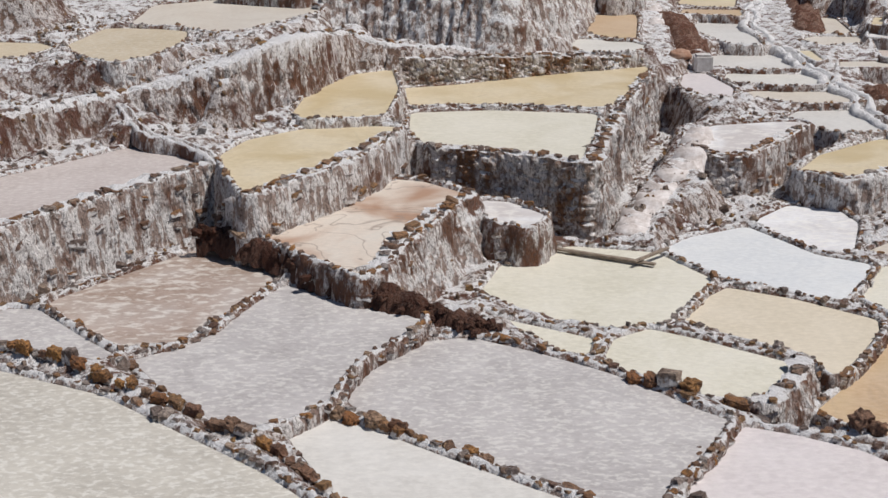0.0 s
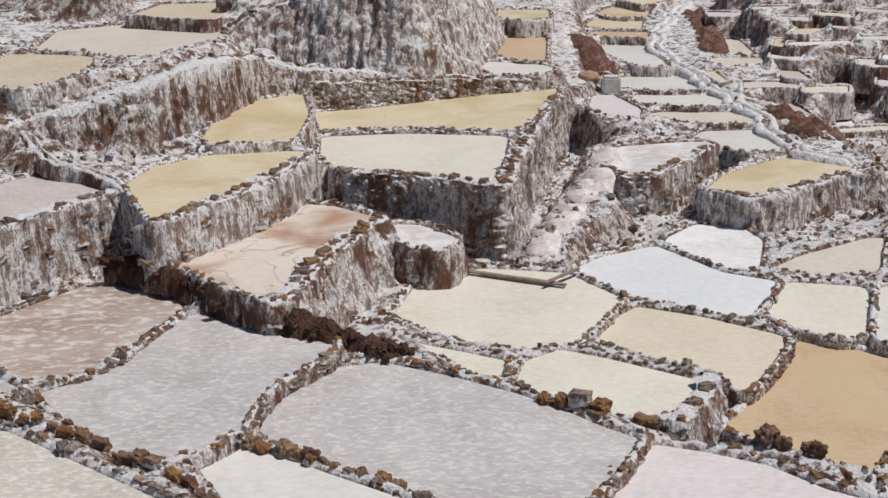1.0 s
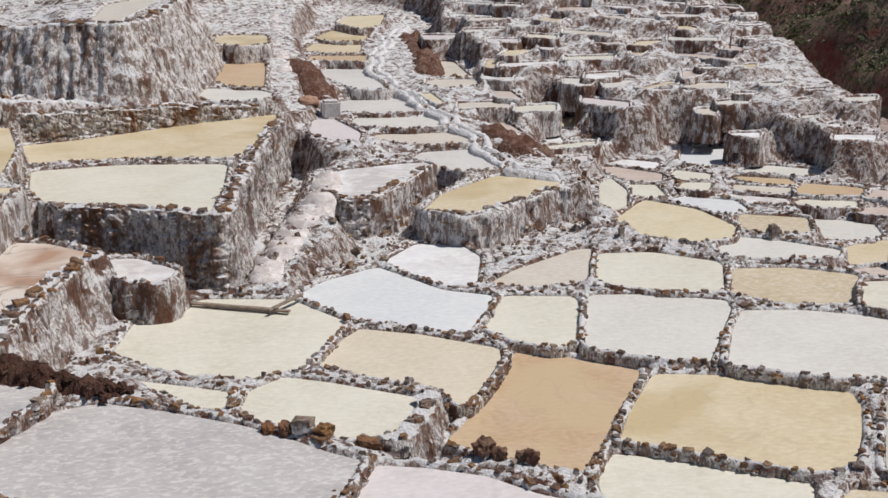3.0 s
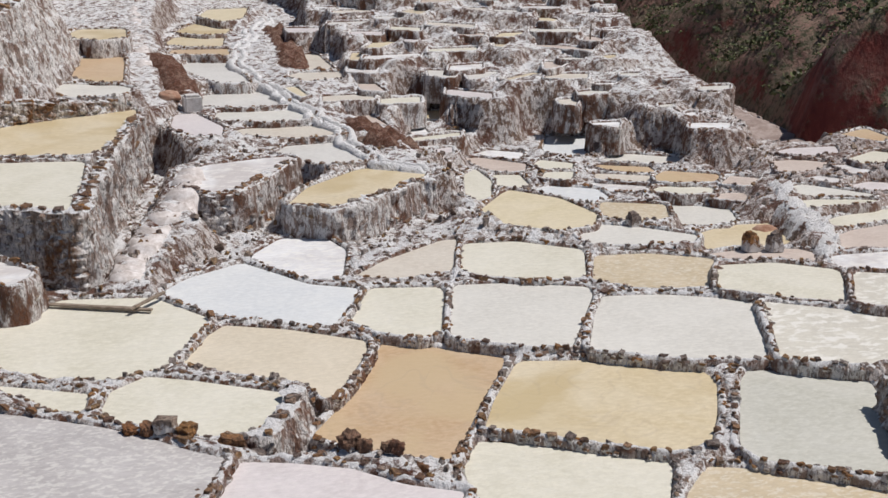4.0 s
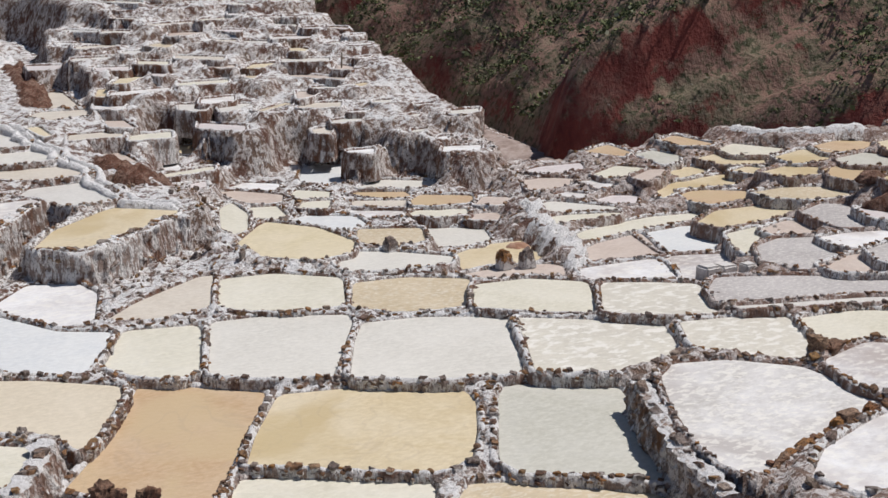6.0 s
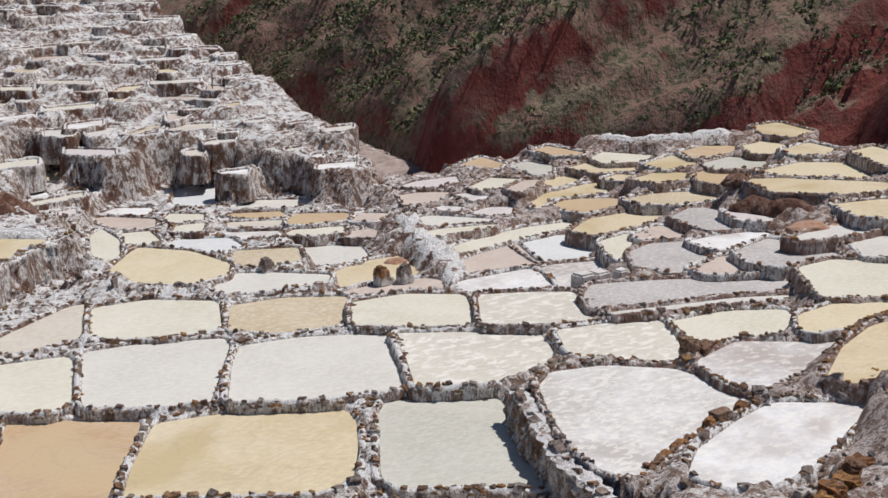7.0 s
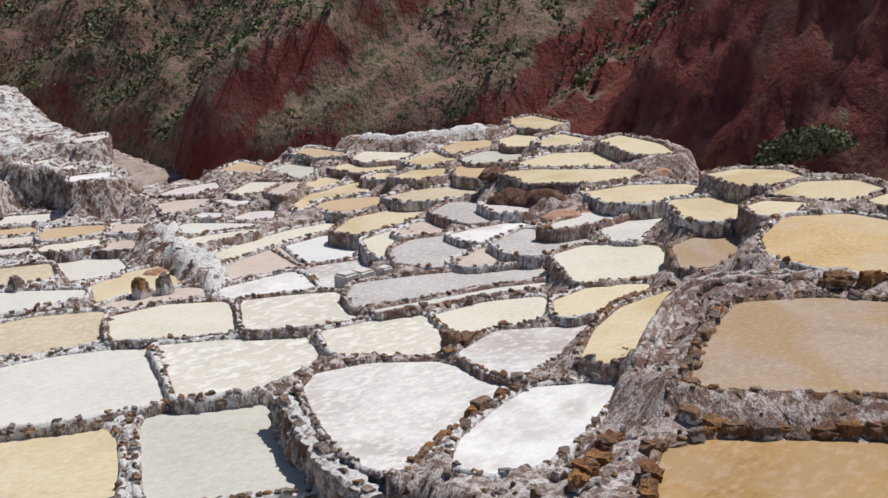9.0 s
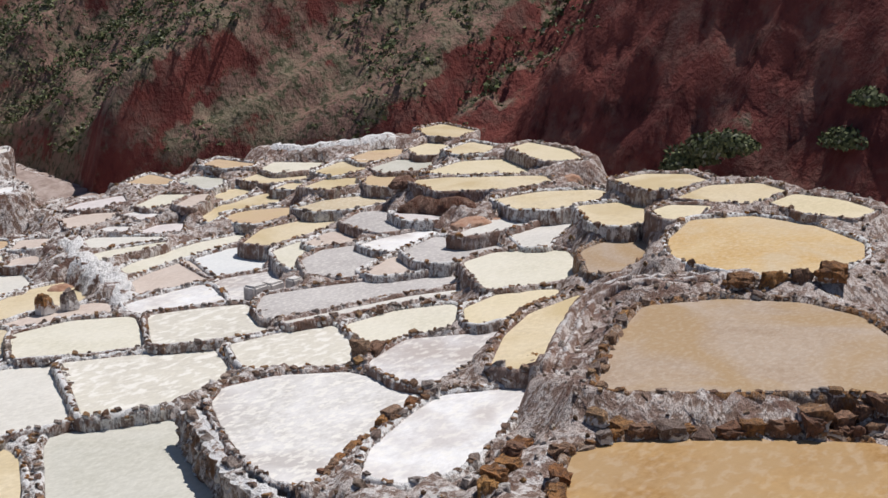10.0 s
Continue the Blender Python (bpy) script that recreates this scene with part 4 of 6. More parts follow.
def wall_line(top, step):
    """Evenly spaced points along a wall's top edge, with normals that point out of the hill."""
    p = np.array(top, float)
    d = np.concatenate([[0], np.cumsum(np.linalg.norm(np.diff(p, axis=0), axis=1))])
    r = np.stack([np.interp(np.linspace(0, d[-1], max(3, int(d[-1] / step))), d, p[:, k]) for k in range(3)], 1)
    for _ in range(int(0.6 / step)):
        r[1:-1] = 0.25 * r[:-2] + 0.5 * r[1:-1] + 0.25 * r[2:]
    t = np.gradient(r, axis=0)[:, :2]
    n = np.stack([t[:, 1], -t[:, 0]], 1) / (np.linalg.norm(t, axis=1)[:, None] + 1e-9)
    n[np.sum(n * (np.array((1.2, -0.6)) - r[:, :2]), 1) < 0] *= -1
    return r, n


def wall_foot(top, foot_z, batter, step):
    r, n = wall_line(top, step)
    return r[:, :2] + n * (batter * (r[:, 2:] - foot_z) + 0.22)


def ground_levels(xs, ys):
    """The height of the sheet: between the terraces it follows them, under each pond it stays below the water."""
    pts = []
    for level, drop, kind, corners in PONDS:
        r, n, _ = smooth(corners, 0.6)
        pts += [(x, y, level + 0.06) for x, y in r]
    first = len(pts)
    for way in WAYS:
        p = np.array(way)
        d = np.concatenate([[0], np.cumsum(np.linalg.norm(np.diff(p, axis=0), axis=1))])
        pts += [tuple(np.interp(s, d, p[:, k]) - (0.05 if k == 2 else 0) for k in range(3)) for s in np.arange(0, d[-1], 0.5)]
    last = len(pts)
    for look_, foot_z, batter, top, label in WALLS:
        pts += [(x, y, foot_z) for x, y in wall_foot(top, foot_z, batter, 0.5)]
    sx, sy, sz = np.array(pts + EXTRA, dtype=np.float32).T
    lean = np.where((sx > 28) | (sy > 47), 0.06, 0.3) * sz
    lean[first:last] -= 0.55
    gx, gy = np.meshgrid(xs, ys)
    out = np.zeros(gx.shape)
    for j in range(gx.shape[0]):
        keep = np.abs(sy - ys[j]) < 8 if 16 < ys[j] < 96 else np.ones(len(sy), bool)
        d = np.sqrt((gx[j][:, None].astype(np.float32) - sx[keep]) ** 2 + (np.float32(ys[j]) - sy[keep]) ** 2) + lean[keep]
        least = d.min(1)
        soft = np.where(gx[j] > 27.0, 0.3, 0.08) if ys[j] < 48 else np.full(gx.shape[1], 0.06)
        w = np.exp(-(d - least[:, None]) / (soft + 0.17 * np.clip(least - lean[keep][d.argmin(1)] - 0.35, 0, None))[:, None])
        out[j] = (w * sz[keep]).sum(1) / w.sum(1)
        if ys[j] < 48:
            # round the mound the ground falls away behind the outermost rims
            bare = least - lean[keep][d.argmin(1)]
            out[j] -= np.where(gx[j] > 31, np.clip(bare - 0.65, 0, 3) * 0.9, 0)
    # past the brink the ground falls into the ravine
    past = gx - np.interp(gy, [p[1] for p in EDGE], [p[0] for p in EDGE])
    out = np.where((gy > 48) & (past > -0.5), np.minimum(out, np.maximum(-1.8, far_array(gx, gy) - 0.4 - 4.0 * (past + 0.5))), out)
    # under the hill across the ravine it sinks away
    out = np.where((gx > foot(gy) - 3.5) & (gy > 26), np.minimum(out, np.maximum(-4.0, -1.2 * (gx - foot(gy) + 2.5))), out)
    # towards the camera the slope climbs to the path it stands on
    near = np.hypot(gx - 1.2, gy + 1.0)
    out = np.maximum(out, 11.0 - 1.05 * near)
    global WET
    WET = np.zeros(gx.shape, bool)
    for level, drop, kind, corners in PONDS:
        r, n, _ = smooth(corners, 0.5)
        r = r + n * 0.06
        i0, i1 = np.searchsorted(xs, (r[:, 0].min(), r[:, 0].max()))
        j0, j1 = np.searchsorted(ys, (r[:, 1].min(), r[:, 1].max()))
        px, py = gx[j0:j1, i0:i1], gy[j0:j1, i0:i1]
        inside = np.zeros(px.shape, bool)
        for (x1, y1), (x2, y2) in zip(r, np.roll(r, -1, 0)):
            inside ^= ((y1 > py) != (y2 > py)) & (px < (x2 - x1) * (py - y1) / (y2 - y1 + 1e-12) + x1)
        sub = out[j0:j1, i0:i1]
        sub[inside] = np.minimum(sub[inside], level - 0.3)
        WET[j0:j1, i0:i1] |= inside
    return gx, gy, out


EXTRA = [(-7, 43.6, 5.0), (-5.8, 50, 4.5), (-15.1, 36.2, 4.4), (-12.1, 40, 4.3), (-9.5, 41.5, 4.6), (0.7, 52.8, 3.7), (-3.5, 51.6, 4.1), (5.5, 55.2, 3.3), (-3, 54, 4.1), (-3.8, 29.6, 1.3), (44, 60, -1.6), (41, 58, -1.4), (45, 54, -1.6), (50, 48, -1.8), (54, 42, -1.8), (54, 35, -1.5), (51, 26, -0.8), (49, 16, -0.5), (46, 70, -1.6), (50, 85, -1.2), (56, 100, -1.0),
         (48, 8, 1.5), (-20, 50, 7.5), (-25, 30, 6.0), (-14, 60, 8.5), (0, 80, 8.0), (-10, 75, 9.0), (6, 90, 7.5), (20, 100, 8.0), (-25, 15, 4.0), (-2.0, 61, 6.6), (4.8, 60, 4.6), (-4.0, 57.5, 6.4), (0.0, 58.5, 6.6), (-1.0, 66, 6.9), (2.0, 70, 7.0),
         (7.6, 66, 3.6), (8.6, 60, 2.6), (9.4, 72, 4.2), (-6.0, 52.5, 4.6), (-9.0, 40.5, 4.6), (-13.5, 38.6, 4.6), (-4.5, 49.5, 4.3)]


def sheet_mesh(name, gx, gy, gz, mat, rough=None, scale=1.0):
    h, w = gx.shape
    co = np.stack([gx, gy, gz], -1).reshape(-1, 3)
    if rough:
        for v in co:
            if -70 < v[0] < 120 and -20 < v[1] < 140:
                p = Vector(v) * scale
                v[2] += rough(v) * (noise.fractal(p, 0.9, 2.1, 5) + 0.35 * noise.ridged_multi_fractal(p * 1.7, 0.9, 2.0, 3, 1.0, 2.0) - 0.35)
    k = np.arange((h - 1) * (w - 1))
    a0 = (k // (w - 1)) * w + k % (w - 1)
    faces = np.stack([a0, a0 + 1, a0 + w + 1, a0 + w], 1)
    me = bpy.data.meshes.new(name)
    me.from_pydata(co.tolist(), [], faces.tolist())
    me.polygons.foreach_set("use_smooth", [True] * len(me.polygons))
    me.materials.append(mat)
    return new(name, me)


outer = [-900.0, -500.0, -250.0, -120.0, -80.0, -60.0, -45.0, -36.0]
GX = np.array(outer + list(np.arange(-30, -18, 0.6)) + list(np.arange(-18, 50, 0.2)) + list(np.arange(50, 58, 0.5)) + [60.0, 66.0, 75.0, 90.0, 120.0, 200.0, 400.0, 900.0])
GY = np.array(outer + [-28.0, -20.0, -14.0, -9.0, -5.0, -2.0, 1.0, 4.0, 7.0] + list(np.arange(9, 15, 0.6)) + list(np.arange(15, 50, 0.2)) + list(np.arange(50, 98, 0.3)) + [104.0, 110.0, 120.0, 140.0, 200.0, 400.0, 900.0])
gx, gy, gz = ground_levels(GX, GY)


def ground_rough(v):
    """Crags on the far slope, smaller lumps nearby and under the ponds."""
    i, j = int(np.searchsorted(GX, v[0])), int(np.searchsorted(GY, v[1]))
    return 0.16 if WET[max(0, j - 1):j + 2, max(0, i - 1):i + 2].any() else 0.2 - 0.05 * min(1.0, max(0.0, (v[1] - 48) / 6))



ground = sheet_mesh("ground", gx, gy, gz, BANK, ground_rough, 1.1)
gz = np.array([v.co.z for v in ground.data.vertices]).reshape(gz.shape)
tagged(ground, "salt-crusted brown and white earth slope between the ponds", "ground", kind="structure")


# ---- the red hill across the ravine ----
# slabs of grassy slope that end in a red cliff: place along the foot, the cliff's height, the run-out behind
SPURS = [(45.6, 2.3, 5.5), (52.6, 1.3, 2.6), (56.0, 3.4, 10.0), (67.5, 1.6, 9.0), (78.0, 3.0, 11.0), (90.0, 3.0, 13.0), (105.0, 4.0, 16.0)]
# narrow ribs on the bare cliff: place, height, half width, how far up they reach
RIBS = [(34.8, 1.7, 1.3, 9.0), (30.8, 1.6, 1.2, 7.0), (25.6, 1.6, 1.8, 4.0), (19.0, 1.8, 1.8, 8.0), (39.5, 0.9, 1.0, 8.0), (14.0, 1.6, 1.6, 8.0)]


def hill():
    ys = np.concatenate([np.arange(-25, 120, 0.5), np.arange(120, 260, 5)])
    hs = np.concatenate([np.arange(-1.5, 45, 0.45), np.arange(45, 160, 4)])
    gh, gyy = np.meshgrid(hs, ys)
    gxx = foot(gyy) + gh
    gzz = np.zeros(gh.shape)
    for j in range(gh.shape[0]):
        for i in range(gh.shape[1]):
            s, h = gyy[j, i], gh[j, i]
            u = (s + 0.22 * h) / 10.0
            bend = s + 0.22 * h + 1.1 * noise.noise(Vector((s * 0.12, h * 0.16, 1.0))) + 0.5 * noise.noise(Vector((s * 0.4, h * 0.45, 6.0)))
            spur = 0.0
            for at, high, fade in SPURS:
                past = bend - at
                spur += high * (1 - min(1.0, max(0.0, (past - 0.8) / fade))) if past > 0.8 else high * max(0.0, (past + 0.8) / 1.6)
            rib = sum(high * max(0.0, 1 - abs(bend + 0.35 * h - at) / broad) * max(0.0, 1 - h / tip) for at, high, broad, tip in RIBS)
            steep = 0.66 + 0.85 * min(1.0, max(0.0, (45.0 - s - 0.22 * h) / 8.0))
            cliff = 1.2 + 1.2 * noise.noise(Vector((s * 0.13, 2.0, 0)))
            rise = -2.2 + 2.0 * min(max(h, 0), cliff) + steep * max(0.0, h - cliff) + min(h, 0)
            grow = min(1.0, max(0.0, h) / 3.0)
            gully = noise.ridged_multi_fractal(Vector((u * 2.6, h * 0.05, 8.2)), 0.9, 2.1, 4, 1.0, 2.0) - 1.0
            bare = min(1.0, max(0.0, (45.5 - bend) / 3.0))
            gzz[j, i] = rise + grow * (spur + rib + (0.35 + 0.75 * bare) * gully + 0.5 * noise.fractal(Vector((gxx[j, i], s, h)) * 0.16, 0.9, 2.0, 4) + 0.4 * noise.fractal(Vector((gxx[j, i], s, h)) * 0.7, 0.8, 2.1, 4))
    ob = sheet_mesh("hillside", gxx, gyy, gzz, HILL)
    return tagged(ob, "steep dark red earth hillside with green scrub across the ravine", "hillside", kind="structure"), gxx, gyy, gzz


hillside, hx, hy, hz = hill()


def shrubs():
    """Scrub on the gentler parts of the hill: clumps of small leaf blades."""
    r = random.Random(11)
    verts, faces = [], []
    jmax = int(np.searchsorted(hy[:, 0], 118))
    for _ in range(60000):
        j, i = r.randrange(2, jmax), r.randrange(5, 95)
        c = Vector((hx[j, i], hy[j, i], hz[j, i]))
        dx = (hz[j, i + 1] - hz[j, i - 1]) / (hx[j, i + 1] - hx[j, i - 1])
        dy = (hz[j + 1, i] - hz[j - 1, i]) / (hy[j + 1, 0] - hy[j - 1, 0])
        bare = 0.75 + 1.5 * min(1.0, max(0.0, (c.y + 0.22 * (c.x - 50) - 44.5) / 2.5))
        if math.hypot(dx, dy) > bare + 1.2 * noise.noise(c * 0.1) or noise.noise(c * 0.13 + Vector((7, 0, 0))) + 0.9 * noise.noise(c * 0.4) < -0.05 + r.uniform(-0.2, 0.2):
            continue
        size = r.uniform(0.1, 0.3) * (2.0 if r.random() < 0.1 else 1)
        c += Vector((r.uniform(-.3, .3), r.uniform(-.3, .3), 0.06))
        for _ in range(7):
            d = Vector((r.gauss(0, 1), r.gauss(0, 1), abs(r.gauss(0, 0.8)))).normalized() * size * r.uniform(0.4, 1.0)
            p = c + d
            t = Vector((r.gauss(0, 1), r.gauss(0, 1), r.gauss(0, 1))).normalized() * size * 0.42
            b = t.cross(d + Vector((0.01, 0, 0))).normalized() * size * 0.28
            k = len(verts)
            verts += [p - t, p + b, p + t, p - b]
            faces.append((k, k + 1, k + 2, k + 3))
    me = bpy.data.meshes.new("scrub")
    me.from_pydata([tuple(v) for v in verts], [], faces)
    me.materials.append(LEAF)
    return tagged(new("scrub", me), "low green scrub bushes scattered over the red hill", "scrub", kind="stuff")


shrubs()


BUSHES = [(53.6, 24.7, 2.0, 1.3, 3), (53.2, 23.3, 2.6, 1.5, 4), (52.6, 22.2, 3.0, 1.1, 5), (52.8, 25.0, 1.7, 0.9, 6), (55.7, 18.3, 3.6, 1.2, 7), (56.8, 17.7, 4.0, 1.0, 8)]


def bush_knoll(x, y, z, size, seed):
    """A grey-green bush at the foot of the red cliff: twigs and a crown of small leaves."""
    r = random.Random(seed)
    home = new("bush")
    home.location = (x, y, z)
    for name, mat, count, scale in (("crown", LEAF, 1500, 1.0), ("twig", WOOD, 40, 0.0)):
        verts, faces = [], []
        for _ in range(count):
            d = Vector((r.gauss(0, 1), r.gauss(0, 1), abs(r.gauss(0, 0.7)))).normalized() * size * r.uniform(0.35, 1.0)
            d.z *= 0.75
            d *= 1 + 0.3 * noise.noise(d * 1.2)
            k = len(verts)
            if scale:
                t = Vector((r.gauss(0, 1), r.gauss(0, 1), r.gauss(0, 1))).normalized() * 0.13
                b = t.cross(d).normalized() * 0.08
                verts += [d - t, d + b, d + t, d - b]
            else:
                b = Vector((0.02, 0.02, 0))
                verts += [-b, b, d + b * 0.4, d - b * 0.4]
            faces.append((k, k + 1, k + 2, k + 3))
        me = bpy.data.meshes.new(name)
        me.from_pydata([tuple(v) for v in verts], [], faces)
        me.materials.append(mat)
        ob = new(name, me)
        ob.parent = home
    tagged(home, "grey-green bush growing at the foot of the red cliff", "bush", "bushes below the cliff")


def hill_at(x, y):
    j = int(np.searchsorted(hy[:, 0], y))
    return float(np.interp(x, hx[j], hz[j]))


for bx, by, bz, bs, bk in BUSHES:
    bz = hill_at(bx, by) - 0.1 if by < 20 else bz
    bush_knoll(bx, by, bz, bs, bk)


# ---- stones: a few shapes that all rims share ----
def stone_mesh(k, cuts=1, mat=STONE):
    """An angular block: the hull of a few jittered corners, its faces broken by fine relief."""
    r = random.Random(100 + k)
    bm = bmesh.new()
    flat = Vector((r.uniform(0.9, 1.15), r.uniform(0.75, 1.0), r.uniform(0.75, 1.0)))
    for a_ in (-1, 1):
        for b_ in (-1, 1):
            for c_ in (-1, 1):
                bm.verts.new(Vector((a_ * r.uniform(0.5, 0.85), b_ * r.uniform(0.5, 0.85), c_ * r.uniform(0.45, 0.85))))
    for _ in range(7):
        d = Vector((r.gauss(0, 1), r.gauss(0, 1), r.gauss(0, 0.8))).normalized()
        bm.verts.new(d * r.uniform(0.95, 1.15))
    hull = bmesh.ops.convex_hull(bm, input=bm.verts[:])
    bmesh.ops.delete(bm, geom=[v for v in hull["geom_interior"] if isinstance(v, bmesh.types.BMVert)], context="VERTS")
    off = Vector((k * 3.7, 1.3, 0))
    for _ in range(cuts):
        bmesh.ops.subdivide_edges(bm, edges=bm.edges[:], cuts=1, use_grid_fill=True)
    for v in bm.verts:
        v.co *= 0.95 + (0.24 + 0.1 * (cuts > 1)) * noise.noise(v.co * 2.0 + off) + 0.2 * noise.noise(v.co * 5.0 + off)
        v.co = Vector(a * b for a, b in zip(v.co, flat))
    me = bpy.data.meshes.new("stone")
    bm.to_mesh(me)
    bm.free()
    me.materials.append(mat)
    return me


LAID = {}                               # where rim stones lie already
STONES = [stone_mesh(k) for k in range(14)]
OCHRES = [stone_mesh(k, 2, OCHRE) for k in range(20, 26)]
PEBBLES = [stone_mesh(k, 0) for k in range(9)]


def part(name, me, parent, label=""):
    ob = new(name, me)
    ob.parent = parent
    return tagged(ob, label) if label else ob


def ground_at(x, y):
    i, j = int(np.clip(np.searchsorted(GX, x), 1, len(GX) - 1)), int(np.clip(np.searchsorted(GY, y), 1, len(GY) - 1))
    u, v = (x - GX[i - 1]) / (GX[i] - GX[i - 1]), (y - GY[j - 1]) / (GY[j] - GY[j - 1])
    return float((1 - v) * ((1 - u) * gz[j - 1, i - 1] + u * gz[j - 1, i]) + v * ((1 - u) * gz[j, i - 1] + u * gz[j, i]))


def build_pond(index, level, drop, kind, corners):
    """One terrace: its salted rim and wall as one lumpy shell, the brine in it, and the stones laid along the rim."""
    r = random.Random(index * 7 + 1)
    mid = np.mean(corners, 0)
    away = math.hypot(mid[0] - 1.2, mid[1] + 0.6)
    near, far = away < 35.0, index >= FAR_FROM
    step = 0.085 if away < 30 else 0.11 if near else 0.2 if not far else 0.24
    level += r.uniform(-0.012, 0.012)
    out, nor, length = smooth(corners, step, 0.045 if far else 0.08)
    home = new("salt_pond")
    home.location = (mid[0], mid[1], level)
    tall = drop > 1.4
    wide = 0.72 if near else 0.6
    profile = [(-0.08, -0.12), (0.0, -0.01), (0.06, 0.05), (0.13, 0.085), (0.22, 0.09), (0.29, 0.04), (0.34, -0.06)]
    rows = int((drop - 0.1) / (0.12 if near else 0.25)) + 1
    for k in range(1, rows + 1):
        z = -0.05 - (drop - 0.05) * k / rows
        profile.append((0.33 + (0.2 if tall else 0.1) * -z, z))
    n, verts, faces = len(out), [], []
    for k, (o, z) in enumerate(profile):
        for (x, y), (u, v) in zip(out, nor):
            q = Vector((x, y, level + z))
            skirt = k > 5
            lump = noise.noise(q * 2.1) * 0.5 + noise.noise(q * 5.3) * 0.4 + noise.noise(q * 12.0) * 0.35
            if skirt:
                flute = 0.5 - 1.6 * abs(noise.noise(Vector((x * 2.6, y * 2.6, q.z * 0.45)))) + 0.5 * noise.noise(Vector((x * 7, y * 7, q.z * 1.3)))
                dx, dz = o * wide + (0.13 if tall or far else 0.06) * flute + 0.03 * lump, 0.03 * lump
            else:
                dx, dz = o * wide + 0.05 * lump, (0.085 if k > 1 else 0.02) * lump
            verts.append((x + u * dx - mid[0], y + v * dx - mid[1], z + dz))
    for k in range(len(profile) - 1):
        for j in range(n):
            j2 = (j + 1) % n
            faces.append((k * n + j, (k + 1) * n + j, (k + 1) * n + j2, k * n + j2))
    me = bpy.data.meshes.new("terrace_wall")
    me.from_pydata(verts, [], faces)
    me.polygons.foreach_set("use_smooth", [True] * len(me.polygons))
    brown = r.random() < (0.6 if far else 0.5 if mid[0] > 26 else 0.45)
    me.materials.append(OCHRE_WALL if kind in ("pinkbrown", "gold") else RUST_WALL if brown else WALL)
    part("terrace_wall", me, home)
    # brine: a slightly uneven sheet with a shallow body
    inset = out - nor * 0.02 - mid
    c = inset.mean(0)
    rings = [1.0, 0.72, 0.4]
    verts = [(c[0] + (p[0] - c[0]) * s, c[1] + (p[1] - c[1]) * s, -0.02) for s in rings for p in inset] + [(c[0], c[1], -0.02)]
    faces = [(k * n + j, k * n + (j + 1) % n, (k + 1) * n + (j + 1) % n, (k + 1) * n + j) for k in range(2) for j in range(n)]
    faces += [(2 * n + j, 2 * n + (j + 1) % n, 3 * n) for j in range(n)]
    me = bpy.data.meshes.new("brine")
    me.from_pydata(verts, [], faces)
    me.materials.append(BRINE[kind])
    part("brine" if "salt" not in kind and kind not in ("bowl", "brownred") else "salt_bed", me, home, WORDS[kind])
    # stones
    gap = 0.2 if near else 0.24
    count = int(length / gap)
    joined_v, joined_f = [], []
    if not far:
        for k in range(count):
            if r.random() < 0.05:
                continue
            j = int((k + r.uniform(-0.25, 0.25)) / count * n) % n
            size = r.uniform(0.07, 0.13) * (1.0 if near else 0.9) * (1.4 if r.random() < 0.12 else 1.0)
            off = r.uniform(0.1, 0.24) * wide
            x, y = out[j] + nor[j] * off - mid
            spot = (int((x + mid[0]) / 0.26), int((y + mid[1]) / 0.26))
            if any(abs(LAID.get((spot[0] + a_, spot[1] + b_), -99) - level) < 0.35 for a_ in (-1, 0, 1) for b_ in (-1, 0, 1) if not (a_ and b_)) and r.random() < 0.4:
                continue
            LAID[spot] = level
            face = math.atan2(nor[j][0], -nor[j][1]) + r.uniform(-0.5, 0.5)
            m = Matrix.LocRotScale((x, y, 0.035 + size * 0.2 - 0.25 * max(0.0, off - 0.17)), Euler((r.uniform(-.3, .3), r.uniform(-.3, .3), face)), (size * r.uniform(0.85, 1.3), size * r.uniform(0.8, 1.1), size * r.uniform(0.85, 1.2)))
            if near:
                ob = part("stone", r.choice(STONES), home)
                ob.matrix_basis = m
            else:
                src = r.choice(STONES if away < 44 else PEBBLES)
                b = len(joined_v)
                joined_v += [tuple(m @ v.co) for v in src.vertices]
                joined_f += [tuple(b + i for i in p.vertices) for p in src.polygons]
    if not far and not tall and away < 40:
        for k in range(int(length / 0.21)):
            j = r.randrange(n)
            if nor[j][1] > 0.25 or r.random() < 0.2:
                continue
            size = r.uniform(0.06, 0.12)
            x, y = out[j] + nor[j] * (0.33 * wide - 0.02) - mid
            m = Matrix.LocRotScale((x, y, -r.uniform(-0.02, 0.13)), Euler((r.uniform(-.4, .4), r.uniform(-.4, .4), r.uniform(0, 6))), (size * r.uniform(0.9, 1.4), size, size * r.uniform(0.8, 1.1)))
            if near:
                part("stone", r.choice(STONES), home).matrix_basis = m
            else:
                src = r.choice(PEBBLES)
                b = len(joined_v)
                joined_v += [tuple(m @ v.co) for v in src.vertices]
                joined_f += [tuple(b + i for i in p.vertices) for p in src.polygons]
